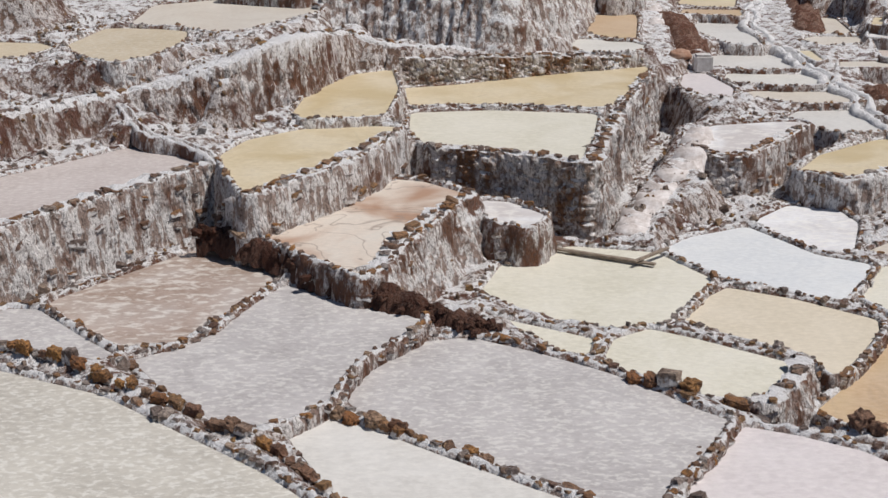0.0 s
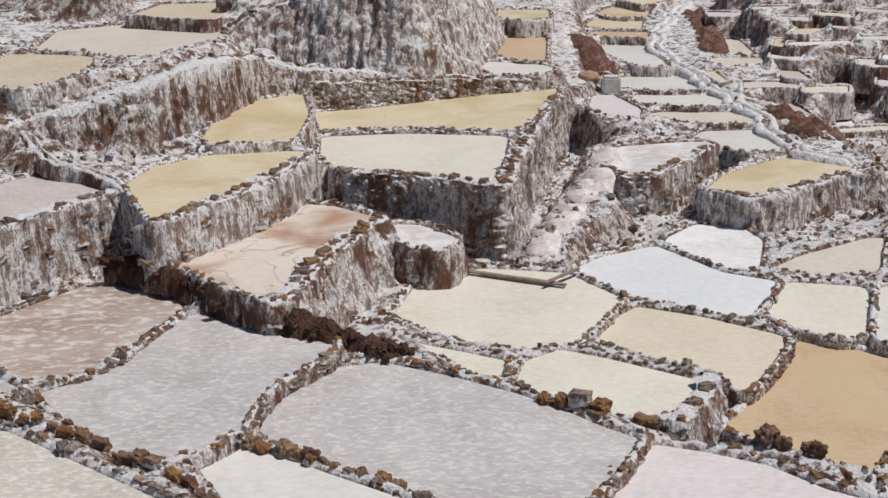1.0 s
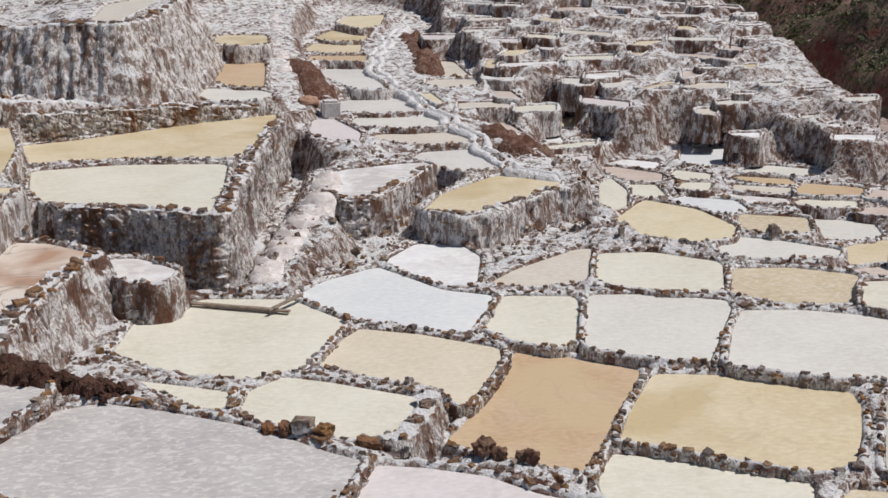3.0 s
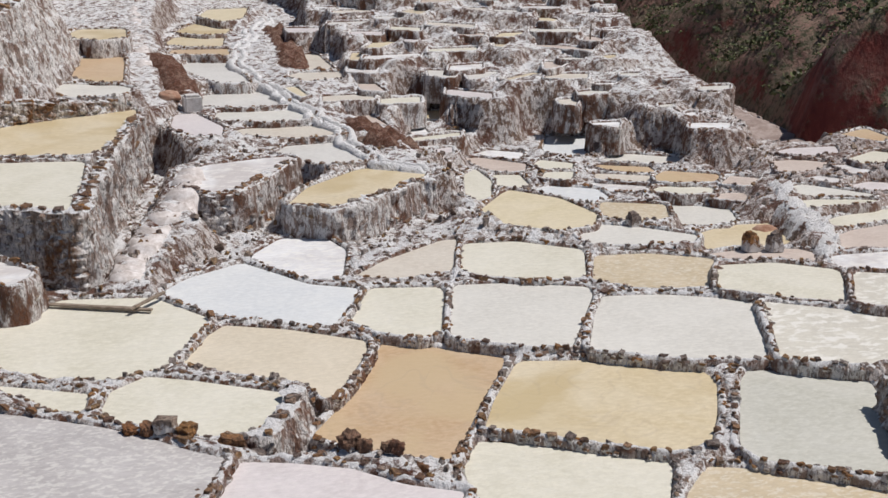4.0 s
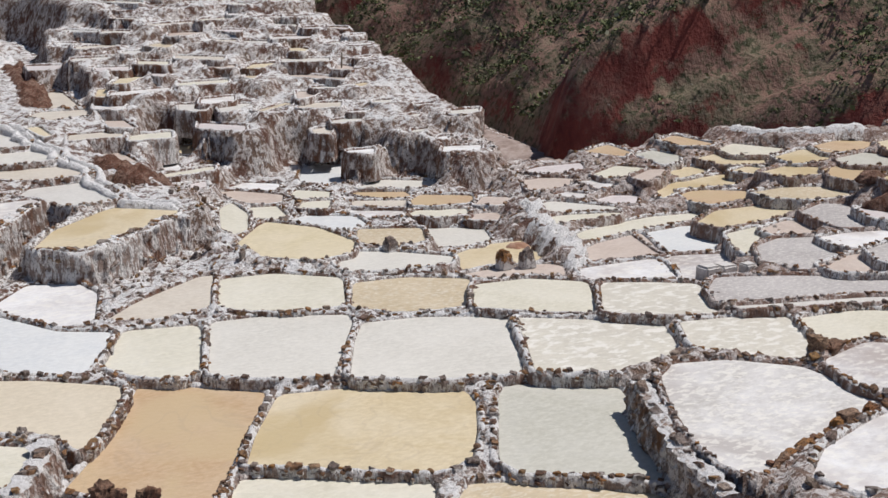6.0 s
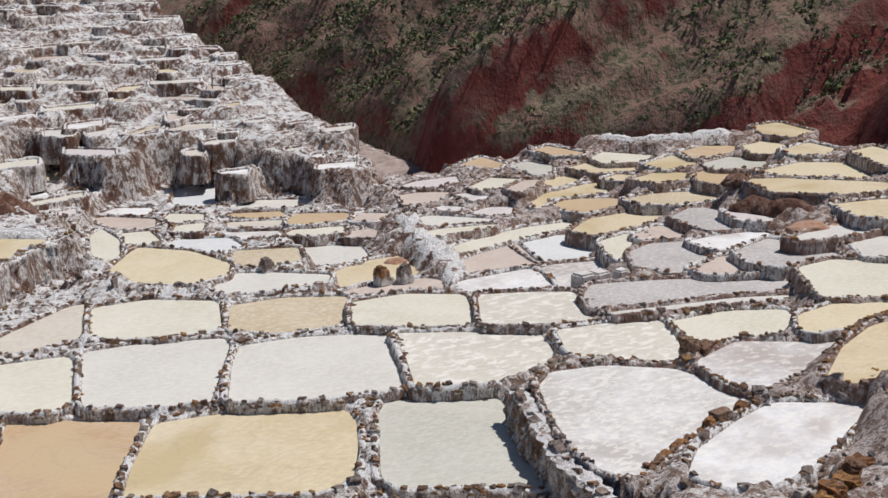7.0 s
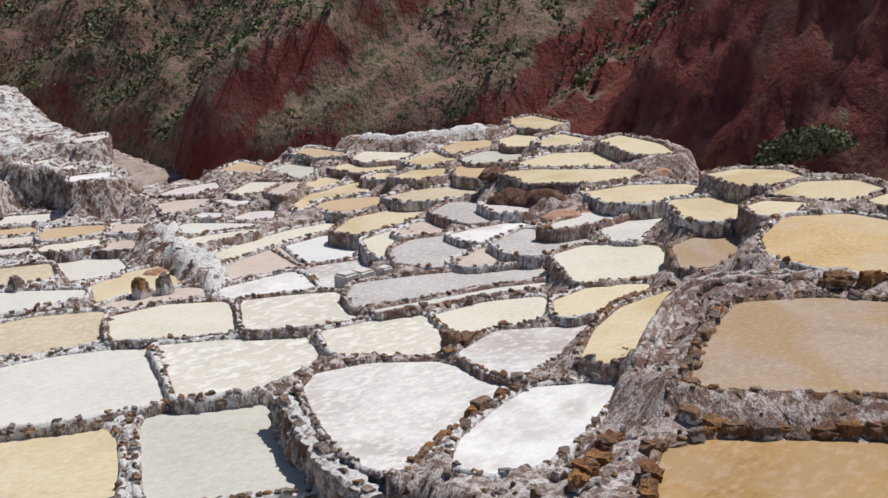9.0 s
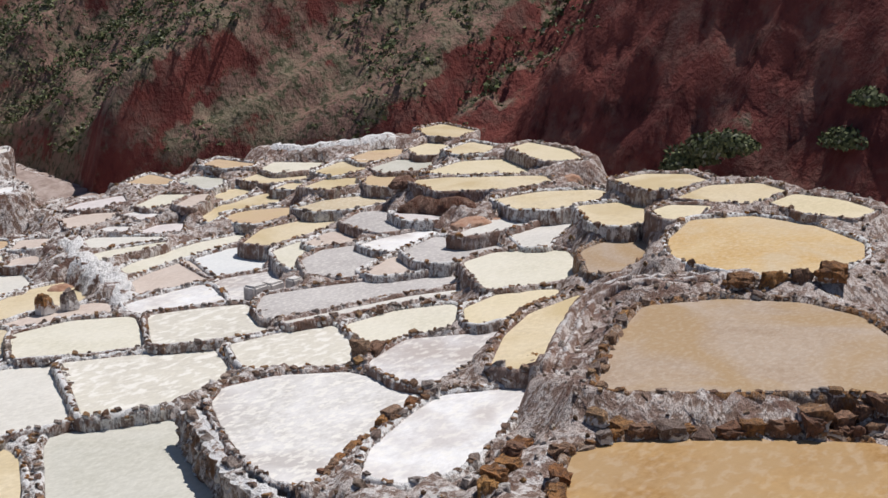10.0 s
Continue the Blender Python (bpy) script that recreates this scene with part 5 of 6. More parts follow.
    if tall and away < 50 and not far:
        # stones that show in the tall wall
        for k in range(int(length * drop * 1.6)):
            j = r.randrange(n)
            if nor[j][0] * (1.2 - out[j][0]) + nor[j][1] * (-0.6 - out[j][1]) < 0 or r.random() < 0.25:
                continue
            z = -r.uniform(0.1, drop * 0.9)
            size = r.uniform(0.1, 0.24)
            x, y = out[j] + nor[j] * (0.33 * wide - 0.2 * z - 0.35 * size) - mid
            ob = part("wall_stone", r.choice(STONES), home)
            ob.matrix_basis = Matrix.LocRotScale((x, y, z), Euler((r.uniform(-.3, .3), r.uniform(-.3, .3), math.atan2(nor[j][0], -nor[j][1]))), (size * r.uniform(0.9, 1.6), size * 0.8, size * r.uniform(0.5, 0.9)))
    if joined_v:
        me = bpy.data.meshes.new("stone_edging")
        me.from_pydata(joined_v, [], joined_f)
        me.materials.append(STONE)
        tagged(part("stone_edging", me, home), kind="stuff")
    where = "ringed by stones" if not far else "on the far terraced slope"
    tagged(home, f"{'tall-walled ' if tall and not far else ''}salt pond of {WORDS[kind]}, {where}", "salt pond", "terraced salt ponds")


for number, (level, drop, kind, corners) in enumerate(PONDS):
    build_pond(number, level, drop, kind, corners)


# ---- retaining walls ----
def retaining_wall(look_, foot_z, batter, top, label):
    """A wall face with a rounded top: stones with sunk joints, or hanging flutes of salt."""
    step = 0.09
    r, n = wall_line(top, step)
    # both ends turn back into the bank
    r = np.concatenate([[r[0] - np.append(n[0] * 0.7, 0.3)], r, [r[-1] - np.append(n[-1] * 0.7, 0.3)]])
    n = np.concatenate([n[:1], n, n[-1:]])
    base = r[0].copy()
    high = float(r[:, 2].max() - foot_z) + 0.5
    rows = int(high / step)
    verts, faces = [], []
    m = rows + 3
    for (x, y, z), (u, v) in zip(r, n):
        for k in range(-2, rows + 1):
            down = max(0.0, k * step)
            back = (-0.42, -0.2)[k + 2] if k < 0 else 0.0
            q = Vector((x, y, z - down))
            wild = noise.noise(q * 0.9) * 0.14
            if look_ == "masonry":
                d = noise.voronoi(Vector((x * 2.6, y * 2.6, q.z * 4.2)))[0]
                push = 0.13 * min(1.0, (d[1] - d[0]) * 3.0) + 0.05 * noise.noise(q * 5)
            else:
                push = 0.16 - 0.55 * abs(noise.noise(Vector((x * 1.9, y * 1.9, q.z * 0.4)))) + 0.16 * (0.4 - abs(noise.noise(Vector((x * 5.0, y * 5.0, q.z * 0.9))))) + 0.07 * noise.noise(q * 4) + 0.05 * noise.noise(q * 9)
            o = back + batter * down + push + wild
            lift = 0.1 * noise.noise(Vector((x * 1.8, y * 1.8, 4.0))) + (0.04 if k < 0 else 0.0)
            verts.append((x + u * o - base[0], y + v * o - base[1], z - down + lift - base[2]))
    for a_ in range(len(r) - 1):
        for k in range(m - 1):
            faces.append((a_ * m + k, a_ * m + k + 1, (a_ + 1) * m + k + 1, (a_ + 1) * m + k))
    me = bpy.data.meshes.new("retaining_wall")
    me.from_pydata(verts, [], faces)
    me.polygons.foreach_set("use_smooth", [look_ != "masonry"] * len(me.polygons))
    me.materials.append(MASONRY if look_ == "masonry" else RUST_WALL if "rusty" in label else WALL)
    ob = new("retaining_wall", me)
    ob.location = base
    tagged(ob, label, "retaining wall", kind="structure")
    s = random.Random(int(abs(base[0]) * 100))
    for k in range(int(len(r) * step / 0.33)):
        j = s.randrange(len(r))
        size = s.uniform(0.1, 0.2)
        st = new("coping_stone", s.choice(STONES))
        st.parent = ob
        st.matrix_basis = Matrix.LocRotScale((r[j][0] - n[j][0] * 0.12 - base[0], r[j][1] - n[j][1] * 0.12 - base[1], r[j][2] - base[2] + 0.04), Euler((s.uniform(-.3, .3), s.uniform(-.3, .3), s.uniform(0, 6))), (size * s.uniform(1, 1.5), size, size * 0.8))


for wall_row in WALLS:
    retaining_wall(*wall_row)


# ---- things between the ponds ----
def swept(name, path, profile, mat, lump=0.06, step=0.18, sway=0.0):
    """A lumpy bank, ledge or channel that follows a way in plan; profile: offsets to the side and up."""
    p = np.array(path, float)
    d = np.concatenate([[0], np.cumsum(np.linalg.norm(np.diff(p, axis=0), axis=1))])
    s = np.arange(0, d[-1], step)
    r = np.stack([np.interp(s, d, p[:, k]) for k in range(3)], 1)
    for _ in range(3):
        r[1:-1] = 0.25 * r[:-2] + 0.5 * r[1:-1] + 0.25 * r[2:]
    r[:, 0] += [sway * (noise.noise(Vector((k * 0.35, 0, 2.0))) + 0.5 * noise.noise(Vector((k * 1.1, 0, 7.0)))) for k in s]
    t = np.gradient(r, axis=0)[:, :2]
    t /= np.linalg.norm(t, axis=1)[:, None]
    side = np.stack([t[:, 1], -t[:, 0]], 1)
    base = r[0].copy()
    grow = np.clip(np.minimum(np.arange(len(r)), np.arange(len(r))[::-1]) * step / 0.9, 0.05, 1) ** 0.5
    verts, faces, m = [], [], len(profile)
    for (x, y, z), (u, v), g in zip(r, side, grow):
        for o, h in profile:
            q = Vector((x + u * o * g, y + v * o * g, z + h - 0.5 * (1 - g)))
            n1 = noise.noise(q * 1.6) * 0.5 + noise.noise(q * 4.5) * 0.45 + noise.noise(q * 10) * 0.25
            verts.append((q.x + u * n1 * lump - base[0], q.y + v * n1 * lump - base[1], q.z + lump * (1.1 * noise.noise(q * 3.1 + Vector((9, 0, 0))) + 0.5 * noise.noise(q * 8.0)) - base[2]))
    for k in range(len(r) - 1):
        for j in range(m - 1):
            faces.append((k * m + j, (k + 1) * m + j, (k + 1) * m + j + 1, k * m + j + 1))
    me = bpy.data.meshes.new(name)
    me.from_pydata(verts, [], faces)
    me.polygons.foreach_set("use_smooth", [True] * len(me.polygons))
    me.materials.append(mat)
    ob = new(name, me)
    ob.location = base
    return ob


MOUND = [(-0.75, -0.6), (-0.5, -0.1), (-0.28, 0.12), (0.0, 0.2), (0.28, 0.12), (0.5, -0.1), (0.75, -0.6)]
EARTH = salt_wall_material("dark_earth", (0.13, 0.066, 0.045), (0.065, 0.03, 0.021), (0.08, 0.03, 0.018), 0.4, 1.5)
CRUST = salt_wall_material("salt_crust", (0.76, 0.73, 0.71), (0.6, 0.55, 0.52), (0.3, 0.2, 0.15), 0.66, 0.3)
RED = salt_wall_material("red_bank", (0.3, 0.185, 0.14), (0.17, 0.09, 0.062), (0.14, 0.058, 0.036), 0.4, 1.35)


RIDGE = [(x - 0.12, y - 0.25, z + (0.14 if x < -2 else 0.06)) for x, y, z in WAYS[0]]
tagged(swept("earth_ridge", RIDGE, [(0.62 * a_, 0.7 * b_) for a_, b_ in MOUND], EARTH, 0.2, 0.08),
       "dark brown earth ridge crumbling along the pond edge", "earth ridge")

CHANNEL = [(-0.6, -0.6), (-0.45, 0.02), (-0.28, 0.12), (-0.14, 0.08), (-0.1, -0.12), (0.1, -0.12), (0.14, 0.08), (0.28, 0.12), (0.45, 0.02), (0.6, -0.6)]
FLAT = [(-0.7, -0.4), (-0.5, 0.0), (0.0, 0.03), (0.5, 0.0), (0.7, -0.4)]
tagged(swept("brine_channel", [(x, y, z - 0.06) for x, y, z in WAYS[1]], [(1.0 * a_, 1.1 * b_) for a_, b_ in CHANNEL], CRUST, 0.1, 0.12, 0.55),
       "narrow winding brine channel caked in white salt", "brine channel", "brine channels")
tagged(swept("brine_channel", WAYS[2], [(0.7 * a_, 0.8 * b_) for a_, b_ in CHANNEL], RUST_WALL, 0.12),
       "white-crusted brine channel running past the brown pond", "brine channel", "brine channels")
tagged(swept("brine_channel", WAYS[3], [(0.5 * a_, 0.8 * b_) for a_, b_ in CHANNEL], WALL, 0.08),
       "salt-caked brine channel dropping from the upper bank", "brine channel", "brine channels")
tagged(swept("footpath", [(x, y, z - 0.1) for x, y, z in WAYS[4][2:]], [(0.75 * a_, b_) for a_, b_ in FLAT], PATH, 0.14),
       "trodden footpath white with salt dust", "footpath", kind="structure")
tagged(swept("footpath", [(x, y, z) for x, y, z in WAYS[5]], [(0.9 * a_, b_) for a_, b_ in FLAT], PATH, 0.28, 0.12),
       "pale trodden footpath climbing between the salt walls", "footpath", kind="structure")
tagged(swept("upper_ledge", WAYS[6], [(-0.5, -1.2), (-0.4, -0.06), (-0.2, 0.05), (0.12, 0.06), (0.26, -0.06), (0.24, -1.0)], CRUST, 0.14, 0.12),
       "salt-crusted ledge on top of the fluted bank", "ledge", kind="structure")
tagged(swept("red_bank", WAYS[7], [(-1.2, -0.9), (-0.7, -0.1), (-0.35, 0.12), (0.0, 0.0), (0.3, 0.16), (0.7, -0.1), (1.2, -0.9)], RED, 0.28, 0.12), "bare reddish earth bank beside the channel", "earth bank")
tagged(swept("red_bank", WAYS[8], [(-1.2, -0.9), (-0.7, -0.1), (-0.35, 0.12), (0.0, 0.0), (0.3, 0.16), (0.7, -0.1), (1.2, -0.9)], RED, 0.28, 0.12), "bare reddish earth bank below the upper ponds", "earth bank")
tagged(swept("red_bank", WAYS[9], [(-1.3, -0.9), (-0.7, 0.1), (0.0, 0.3), (0.6, 0.2), (1.3, -0.9)], RED, 0.25, 0.12), "rusty earth bank along the white footpath", "earth bank")
tagged(swept("fluted_ridge", WAYS[10], [(-0.8, -1.0), (-0.6, -0.35), (-0.35, -0.05), (-0.1, -0.12), (0.2, -0.02), (0.45, -0.3), (0.8, -1.0)], WALL, 0.32), "ridge of fluted salt between two pond terraces", "salt ridge")
tagged(swept("fluted_ridge", WAYS[11], [(-0.5, -1.0), (-0.4, -0.1), (-0.2, 0.1), (0.3, 0.1), (0.6, -0.6)], WALL, 0.1), "long salted retaining wall along the brow", "retaining wall")
tagged(swept("fluted_ridge", WAYS[12], [(-0.5, -1.0), (-0.4, -0.1), (-0.2, 0.1), (0.3, 0.1), (0.6, -0.6)], RED, 0.1), "reddish earth retaining wall on the mound", "retaining wall")

tagged(swept("riverbed", [(41.2, 54.0, -1.75), (41.8, 60.0, -1.7), (43.2, 68.0, -1.65), (44.2, 78.0, -1.6), (44.5, 92.0, -1.5)], [(-4.5, -0.8), (-3.0, 0.15), (-1.2, 0.0), (0.6, -0.05), (2.4, 0.1), (4.5, -0.6)], GRAVEL, 0.3), "grey gravel bed of the dry stream in the ravine", "riverbed", kind="structure")


def lump_mesh(name, sx, sy, sz, mat, seed, rough=0.18):
    bm = bmesh.new()
    bmesh.ops.create_icosphere(bm, subdivisions=4, radius=1.0)
    off = Vector((seed * 5.1, 0, 0))
    for v in bm.verts:
        n = v.co.normalized()
        v.co = n * (1 + rough * (noise.noise(n * 1.8 + off) + 0.6 * noise.noise(n * 4.5 + off) + 0.3 * noise.noise(n * 11 + off)))
        v.co = Vector((v.co.x * sx, v.co.y * sy, max(v.co.z, -0.25) * sz))
    me = bpy.data.meshes.new(name)
    bm.to_mesh(me)
    bm.free()
    me.polygons.foreach_set("use_smooth", [True] * len(me.polygons))
    me.materials.append(mat)
    return me


def heap(x, y, z, sx, sy, sz, mat, label, seed):
    ob = new("earth_heap", lump_mesh("earth_heap", sx, sy, sz, mat, seed))
    ob.location = (x, y, ground_at(x, y) - 0.03)
    return tagged(ob, label, "heap")

heap(28.62, 38.35, 0.00, 0.66, 0.48, 0.45, HEAP, 'smooth pinkish heap of salt earth beside the pond', 1)
heap(39.74, 27.17, 1.30, 1.02, 0.60, 0.27, HEAP, 'reddish heap of dug earth between the ponds', 2)
heap(40.99, 26.72, 1.50, 0.90, 0.60, 0.30, HEAP, 'reddish heap of dug earth between the ponds', 3)
heap(47.27, 27.36, 2.20, 0.60, 0.48, 0.30, HEAP, 'reddish heap of dug earth on the mound', 4)
heap(34.46, 14.89, 2.75, 0.90, 0.48, 0.27, RED, 'dark brown spoil heap by the round pond', 5)
heap(38.45, 35.22, 0.90, 0.54, 0.36, 0.30, HEAP, 'pinkish heap of salt earth beside the pond', 6)
heap(42.45, 32.90, 1.60, 0.78, 0.48, 0.36, RED, 'brown spoil heap between yellow ponds', 7)
heap(8.73, 57.63, 2.20, 0.54, 0.42, 0.36, HEAP, 'rounded brown boulder-like heap by the footpath', 8)


# ---- boulders along the front rims ----
def boulders(path, low, high, gap, seed, label):
    r = random.Random(seed)
    p = np.array(path, float)
    d = np.concatenate([[0], np.cumsum(np.linalg.norm(np.diff(p, axis=0), axis=1))])
    s = 0.0
    while s < d[-1]:
        size = r.uniform(low, high)
        x, y = (float(np.interp(s, d, p[:, k])) for k in range(2))
        x2, y2 = (float(np.interp(s + 0.2, d, p[:, k])) - float(np.interp(s - 0.2, d, p[:, k])) for k in range(2))
        z = ground_at(x, y) + 0.12
        sx = size * r.uniform(0.8, 1.25)
        ob = new("boulder", r.choice(OCHRES if r.random() < 0.75 else STONES))
        ob.matrix_basis = Matrix.LocRotScale((x + r.uniform(-.05, .05), y + r.uniform(-.05, .05), z), Euler((r.uniform(-.15, .15), r.uniform(-.15, .15), math.atan2(y2, x2) + r.uniform(-.25, .25))), (sx, size * 0.85, size * r.uniform(0.85, 1.2)))
        tagged(ob, label, "boulder", "boulders on the pond rims")
        s += sx * r.uniform(1.35, 1.75) + gap * r.random()


boulders([(23.99, 11.79, 2.75), (24.06, 10.86, 2.75), (25.47, 9.06, 2.75), (26.49, 7.86, 2.75), (27.58, 6.92, 2.75)], 0.24, 0.38, 0.05, 1, 'brown blocky boulder on the rim of the brown pond')
boulders([(22.4, 11.75, 2.15), (23.9, 11.1, 2.15), (25.4, 9.35, 2.15), (27.0, 6.75, 2.15)], 0.16, 0.3, 0.1, 2, 'salt-stained boulder edging the ochre pond')
boulders([(19.90, 11.83, 2.00), (21.65, 12.53, 2.20), (22.91, 12.98, 2.30)], 0.24, 0.4, 0.05, 3, 'ochre slab of rock in the dry-stone edge')
boulders([(20.42, 10.62, 2.20), (21.79, 11.38, 2.20)], 0.22, 0.36, 0.05, 4, 'ochre slab of rock in the dry-stone edge')
boulders([(-11.07, 25.21, 1.35), (-9.46, 24.67, 1.35), (-8.00, 23.56, 1.35), (-6.18, 22.50, 1.30), (-4.37, 21.38, 1.30), (-3.20, 20.05, 1.25), (-2.31, 19.48, 1.20)], 0.13, 0.26, 0.25, 5, 'ochre and grey boulder crusted with white salt')
boulders([(5.19, 23.84, 0.70), (6.06, 23.54, 0.70), (6.90, 23.38, 0.70), (7.80, 22.54, 0.65), (8.52, 22.06, 0.60), (9.41, 21.31, 0.60)], 0.17, 0.3, 0.05, 6, 'dark brown boulder on the rim above the orange pond')
boulders([(20.45, 16.83, 0.85), (22.10, 17.40, 0.90), (23.24, 17.71, 0.95), (24.60, 17.61, 1.00)], 0.2, 0.34, 0.0, 7, 'rust-brown boulder between the two salt beds')
boulders([(33.40, 12.91, 2.80), (34.57, 11.74, 2.80), (34.92, 10.74, 2.80)], 0.32, 0.48, 0.5, 8, 'large dark boulder on the rim of the brown pond')
boulders([(-3.16, 23.12, 0.85), (-1.46, 22.25, 0.85), (0.02, 21.19, 0.80), (0.87, 20.55, 0.80), (1.79, 20.19, 0.80)], 0.16, 0.27, 0.15, 9, 'dark weathered boulder on the low pond rim')
boulders([(3.15, 25.09, 0.75), (3.84, 24.66, 0.75), (4.61, 24.07, 0.70)], 0.18, 0.28, 0.1, 10, 'ochre boulder on the rim of the grey pond')
boulders([(30.2, 18.75, 1.60), (31.9, 19.05, 1.70), (32.9, 19.0, 1.80)], 0.15, 0.28, 0.1, 11, 'ochre boulder on the rim of the narrow yellow pond')
boulders([(26.63, 21.14, 0.80), (27.17, 21.19, 0.80)], 0.3, 0.36, 0.1, 12, 'brown boulder at the corner of the drying salt')
boulders([(30.13, 14.63, 2.90), (27.70, 13.63, 2.80), (25.51, 12.72, 2.75)], 0.18, 0.32, 0.1, 13, 'ochre boulder in the edge of the brown pond')
boulders([(29.41, 16.87, 2.20), (27.6, 16.35, 1.60)], 0.18, 0.3, 0.1, 14, 'rust-brown boulder below the narrow yellow pond')


# ---- posts, block, planks, pole ----
def stone_post(x, y, z, seed):
    bm = bmesh.new()
    bmesh.ops.create_cube(bm, size=1.0)
    bmesh.ops.bevel(bm, geom=bm.edges[:], offset=0.16, segments=3, affect="EDGES")
    bmesh.ops.subdivide_edges(bm, edges=bm.edges[:], cuts=2, use_grid_fill=True)
    for v in bm.verts:
        taper = 1.0 - 0.3 * (v.co.z + 0.5)
        push = 1 + 0.16 * noise.noise(v.co * 2.2 + Vector((seed, 0, 0))) + 0.1 * noise.noise(v.co * 6 + Vector((seed, 0, 0)))
        v.co = Vector((v.co.x * 0.62 * taper * push, v.co.y * 0.58 * taper * push, (v.co.z + 0.3) * 0.8 * push))
    me = bpy.data.meshes.new("stone_post")
    bm.to_mesh(me)
    bm.free()
    me.materials.append(STONE)
    ob = new("stone_post", me)
    ob.location = (x, y, z + 0.05)
    tagged(ob, "stubby brown stone post at the edge of the yellow pond", "post", "stone posts")


stone_post(*(25.79, 35.20, -0.10), 21)
stone_post(*(26.62, 34.95, -0.10), 22)
stone_post(*(22.79, 38.35, 0.00), 23)


def beam(name, one, two, w, h, mat, label, category):
    one, two = Vector(one), Vector(two)
    bm = bmesh.new()
    bmesh.ops.create_cube(bm, size=1.0)
    bmesh.ops.bevel(bm, geom=bm.edges[:], offset=0.12, segments=2, affect="EDGES")
    bmesh.ops.subdivide_edges(bm, edges=[e_ for e_ in bm.edges if abs(e_.verts[0].co.x - e_.verts[1].co.x) > 0.5], cuts=6)
    length = (two - one).length
    for v in bm.verts:
        v.co = Vector((v.co.x * length, v.co.y * w, v.co.z * h + 0.02 * noise.noise(v.co * 5)))
    me = bpy.data.meshes.new(name)
    bm.to_mesh(me)
    bm.free()
    me.materials.append(mat)
    ob = new(name, me)
    d = two - one
    ob.matrix_basis = Matrix.Translation((one + two) / 2) @ d.to_track_quat("X", "Z").to_matrix().to_4x4()
    return tagged(ob, label, category)


beam("wooden_plank", (2.02, 35.96, 0.20), (4.81, 34.56, 0.20), 0.22, 0.07, WOOD, "weathered wooden plank lying in the cream pond", "plank")
beam("wooden_plank", (4.19, 34.52, 0.30), (5.33, 35.64, 0.35), 0.14, 0.06, WOOD, "weathered wooden plank leaning on the pond rim", "plank")
beam("timber_pole", (32.93, 62.51, 3.00), tuple(a_ + b_ for a_, b_ in zip((32.93, 62.51, 3.00), (0.05, 0.0, 1.6))), 0.07, 0.07, WOOD, "thin upright timber pole on the terraced slope", "pole")
beam("salt_block", (9.25, 56.92, 2.17), (10.10, 56.92, 2.17), 0.765, 0.85, BRICKWORK, 'pale squared salt block by the footpath', "block")
beam("salt_block", (30.32, 29.77, 0.40), (31.02, 29.77, 0.40), 0.63, 0.6, BRICKWORK, 'grey squared block in the drying pond', "block")
beam("salt_block", (31.17, 29.84, 0.35), (31.87, 29.84, 0.35), 0.63, 0.5, BRICKWORK, 'grey squared block in the drying pond', "block")
beam("salt_block", (31.93, 29.41, 0.42), (32.43, 29.41, 0.42), 0.45, 0.45, BRICKWORK, 'white squared block on the pond rim', "block")


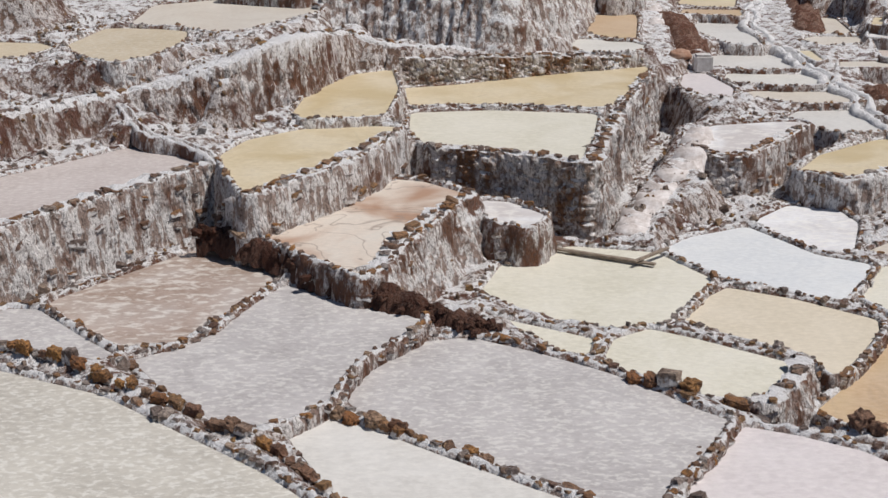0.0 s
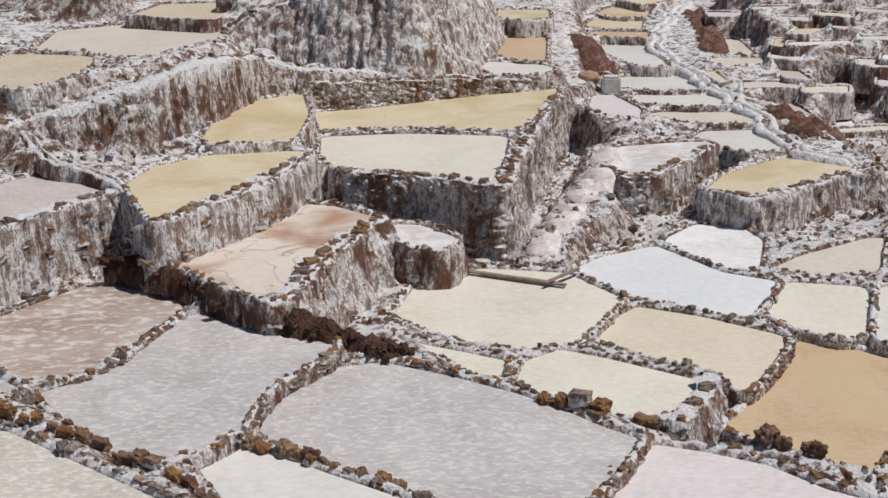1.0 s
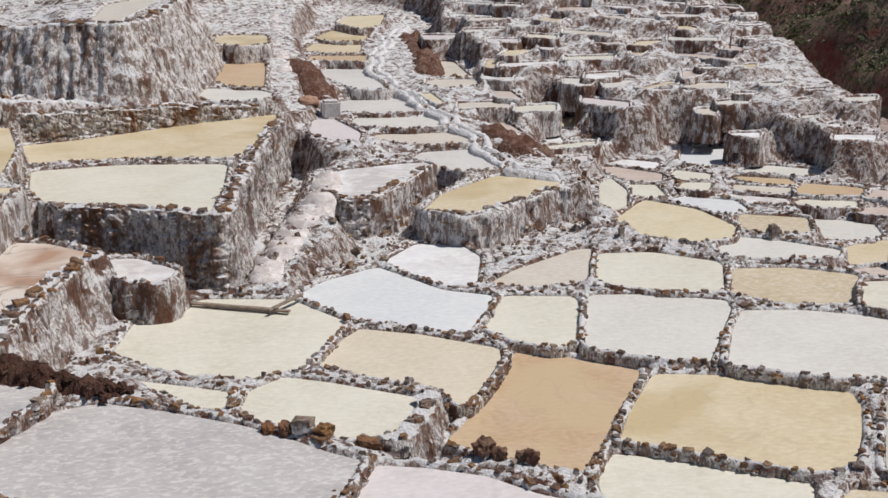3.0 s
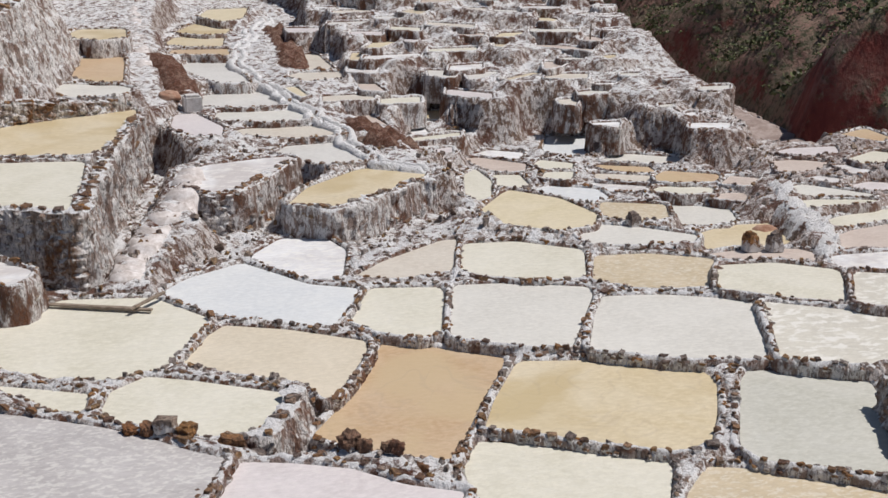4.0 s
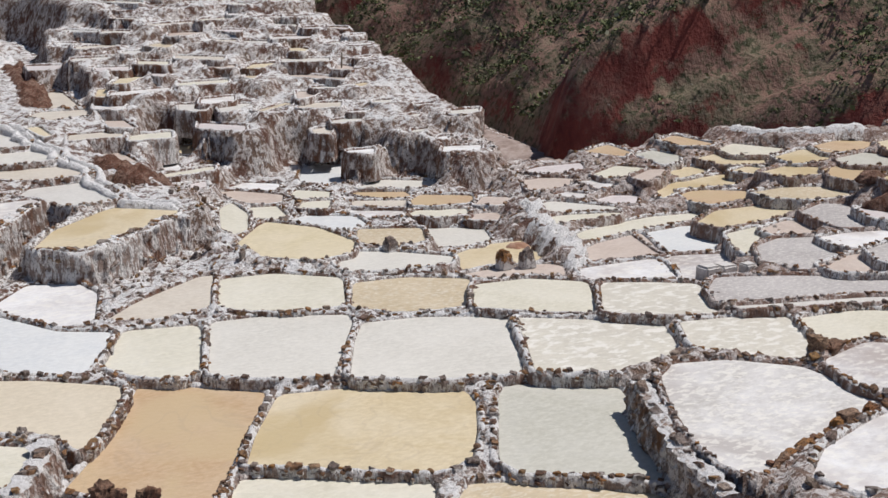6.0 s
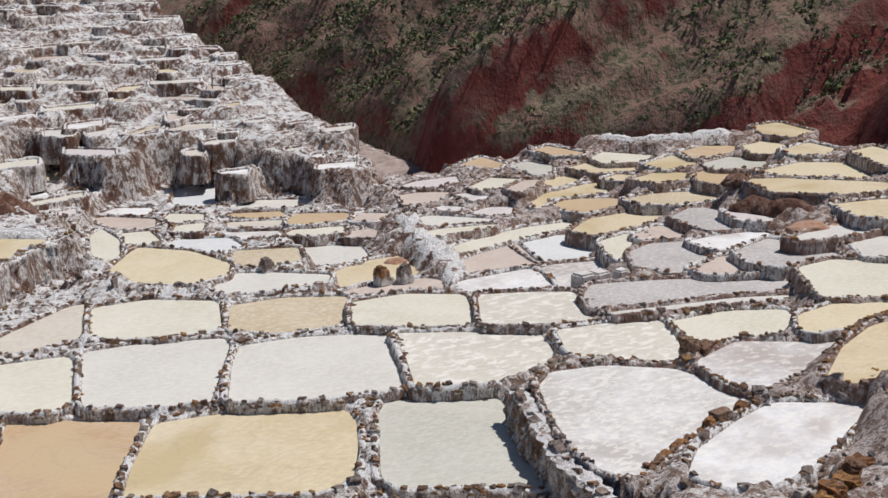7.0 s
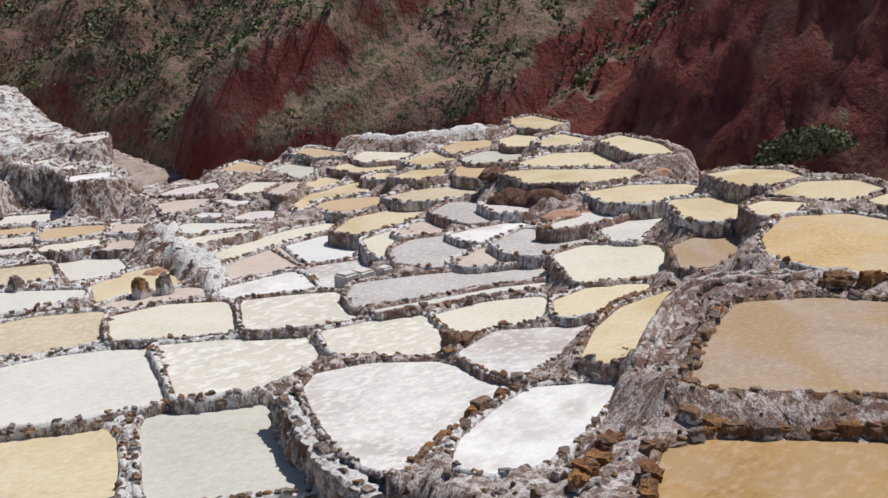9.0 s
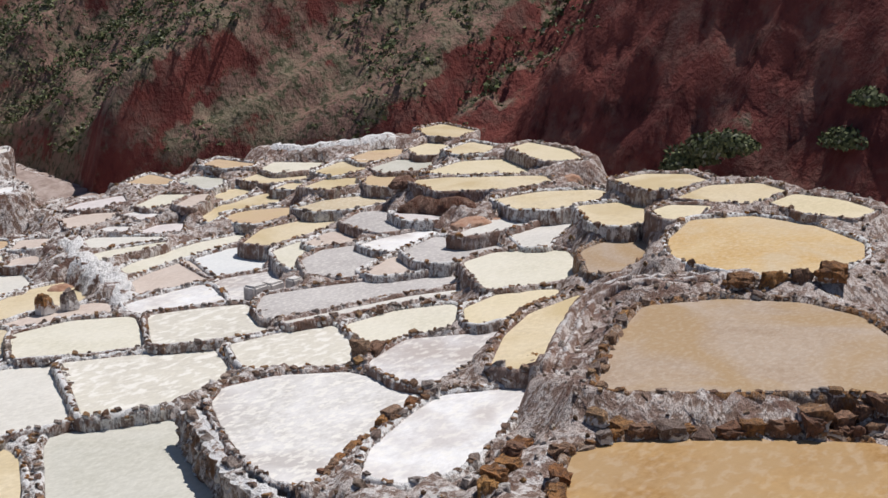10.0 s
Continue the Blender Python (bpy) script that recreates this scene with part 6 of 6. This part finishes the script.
# ---- rubble strewn over the bare ground between the ponds ----
def rubble():
    r = random.Random(31)
    verts, faces = [], []
    shapes = [([v.co.copy() for v in me.vertices], [tuple(p.vertices) for p in me.polygons]) for me in PEBBLES]
    while len(faces) < 150000:
        x, y = r.uniform(-18, 48), r.uniform(8, 52)
        i, j = int(np.searchsorted(GX, x)), int(np.searchsorted(GY, y))
        if WET[j - 1:j + 1, i - 1:i + 1].any() or noise.noise(Vector((x * 0.5, y * 0.5, 0))) < r.uniform(-0.6, 0.3):
            continue
        size = r.uniform(0.025, 0.1) * (2.0 if r.random() < 0.06 else 1.0)
        m = Matrix.LocRotScale((x, y, ground_at(x, y) + 0.2 * size), Euler((r.uniform(0, 6), r.uniform(0, 6), r.uniform(0, 6))), (size * r.uniform(0.8, 1.5), size, size * 0.7))
        vs, fs = r.choice(shapes)
        b = len(verts)
        verts += [tuple(m @ v) for v in vs]
        faces += [tuple(b + k for k in f) for f in fs]
    me = bpy.data.meshes.new("rubble")
    me.from_pydata(verts, [], faces)
    me.materials.append(LOOSE)
    tagged(new("rubble", me), "loose brown and salt-white rubble on the bare ground", "rubble", kind="stuff")


LOOSE = stone_material("loose_rubble", 2.0, (0.0, (0.2, 0.13, 0.09)), (0.25, (0.42, 0.24, 0.09)), (0.45, (0.55, 0.5, 0.46)), (0.65, (0.16, 0.1, 0.07)), (0.85, (0.68, 0.65, 0.62)), (1.0, (0.3, 0.2, 0.13)))
rubble()


# ---- crumbled clods on the dark ridge ----
def clods(path, count, seed):
    r = random.Random(seed)
    p = np.array(path, float)
    d = np.concatenate([[0], np.cumsum(np.linalg.norm(np.diff(p, axis=0), axis=1))])
    for _ in range(count):
        s = r.uniform(0.2, d[-1] - 0.2)
        x, y, z = (float(np.interp(s, d, p[:, k])) for k in range(3))
        size = r.uniform(0.06, 0.17)
        side = r.gauss(0, 0.2)
        ob = new("earth_clod", r.choice(CLODS))
        ob.matrix_basis = Matrix.LocRotScale((x + side * 0.6, y + side * 0.8, z + 0.1 - 0.4 * abs(side)), Euler((r.uniform(-.5, .5), r.uniform(-.5, .5), r.uniform(0, 6))), (size * 1.2, size, size * r.uniform(0.7, 1.1)))
        tagged(ob, "dark brown clod of earth on the crumbling ridge", "clod", "clods on the earth ridge")


CLODS = [stone_mesh(k, 2, EARTH) for k in range(40, 45)]
clods(RIDGE, 150, 4)
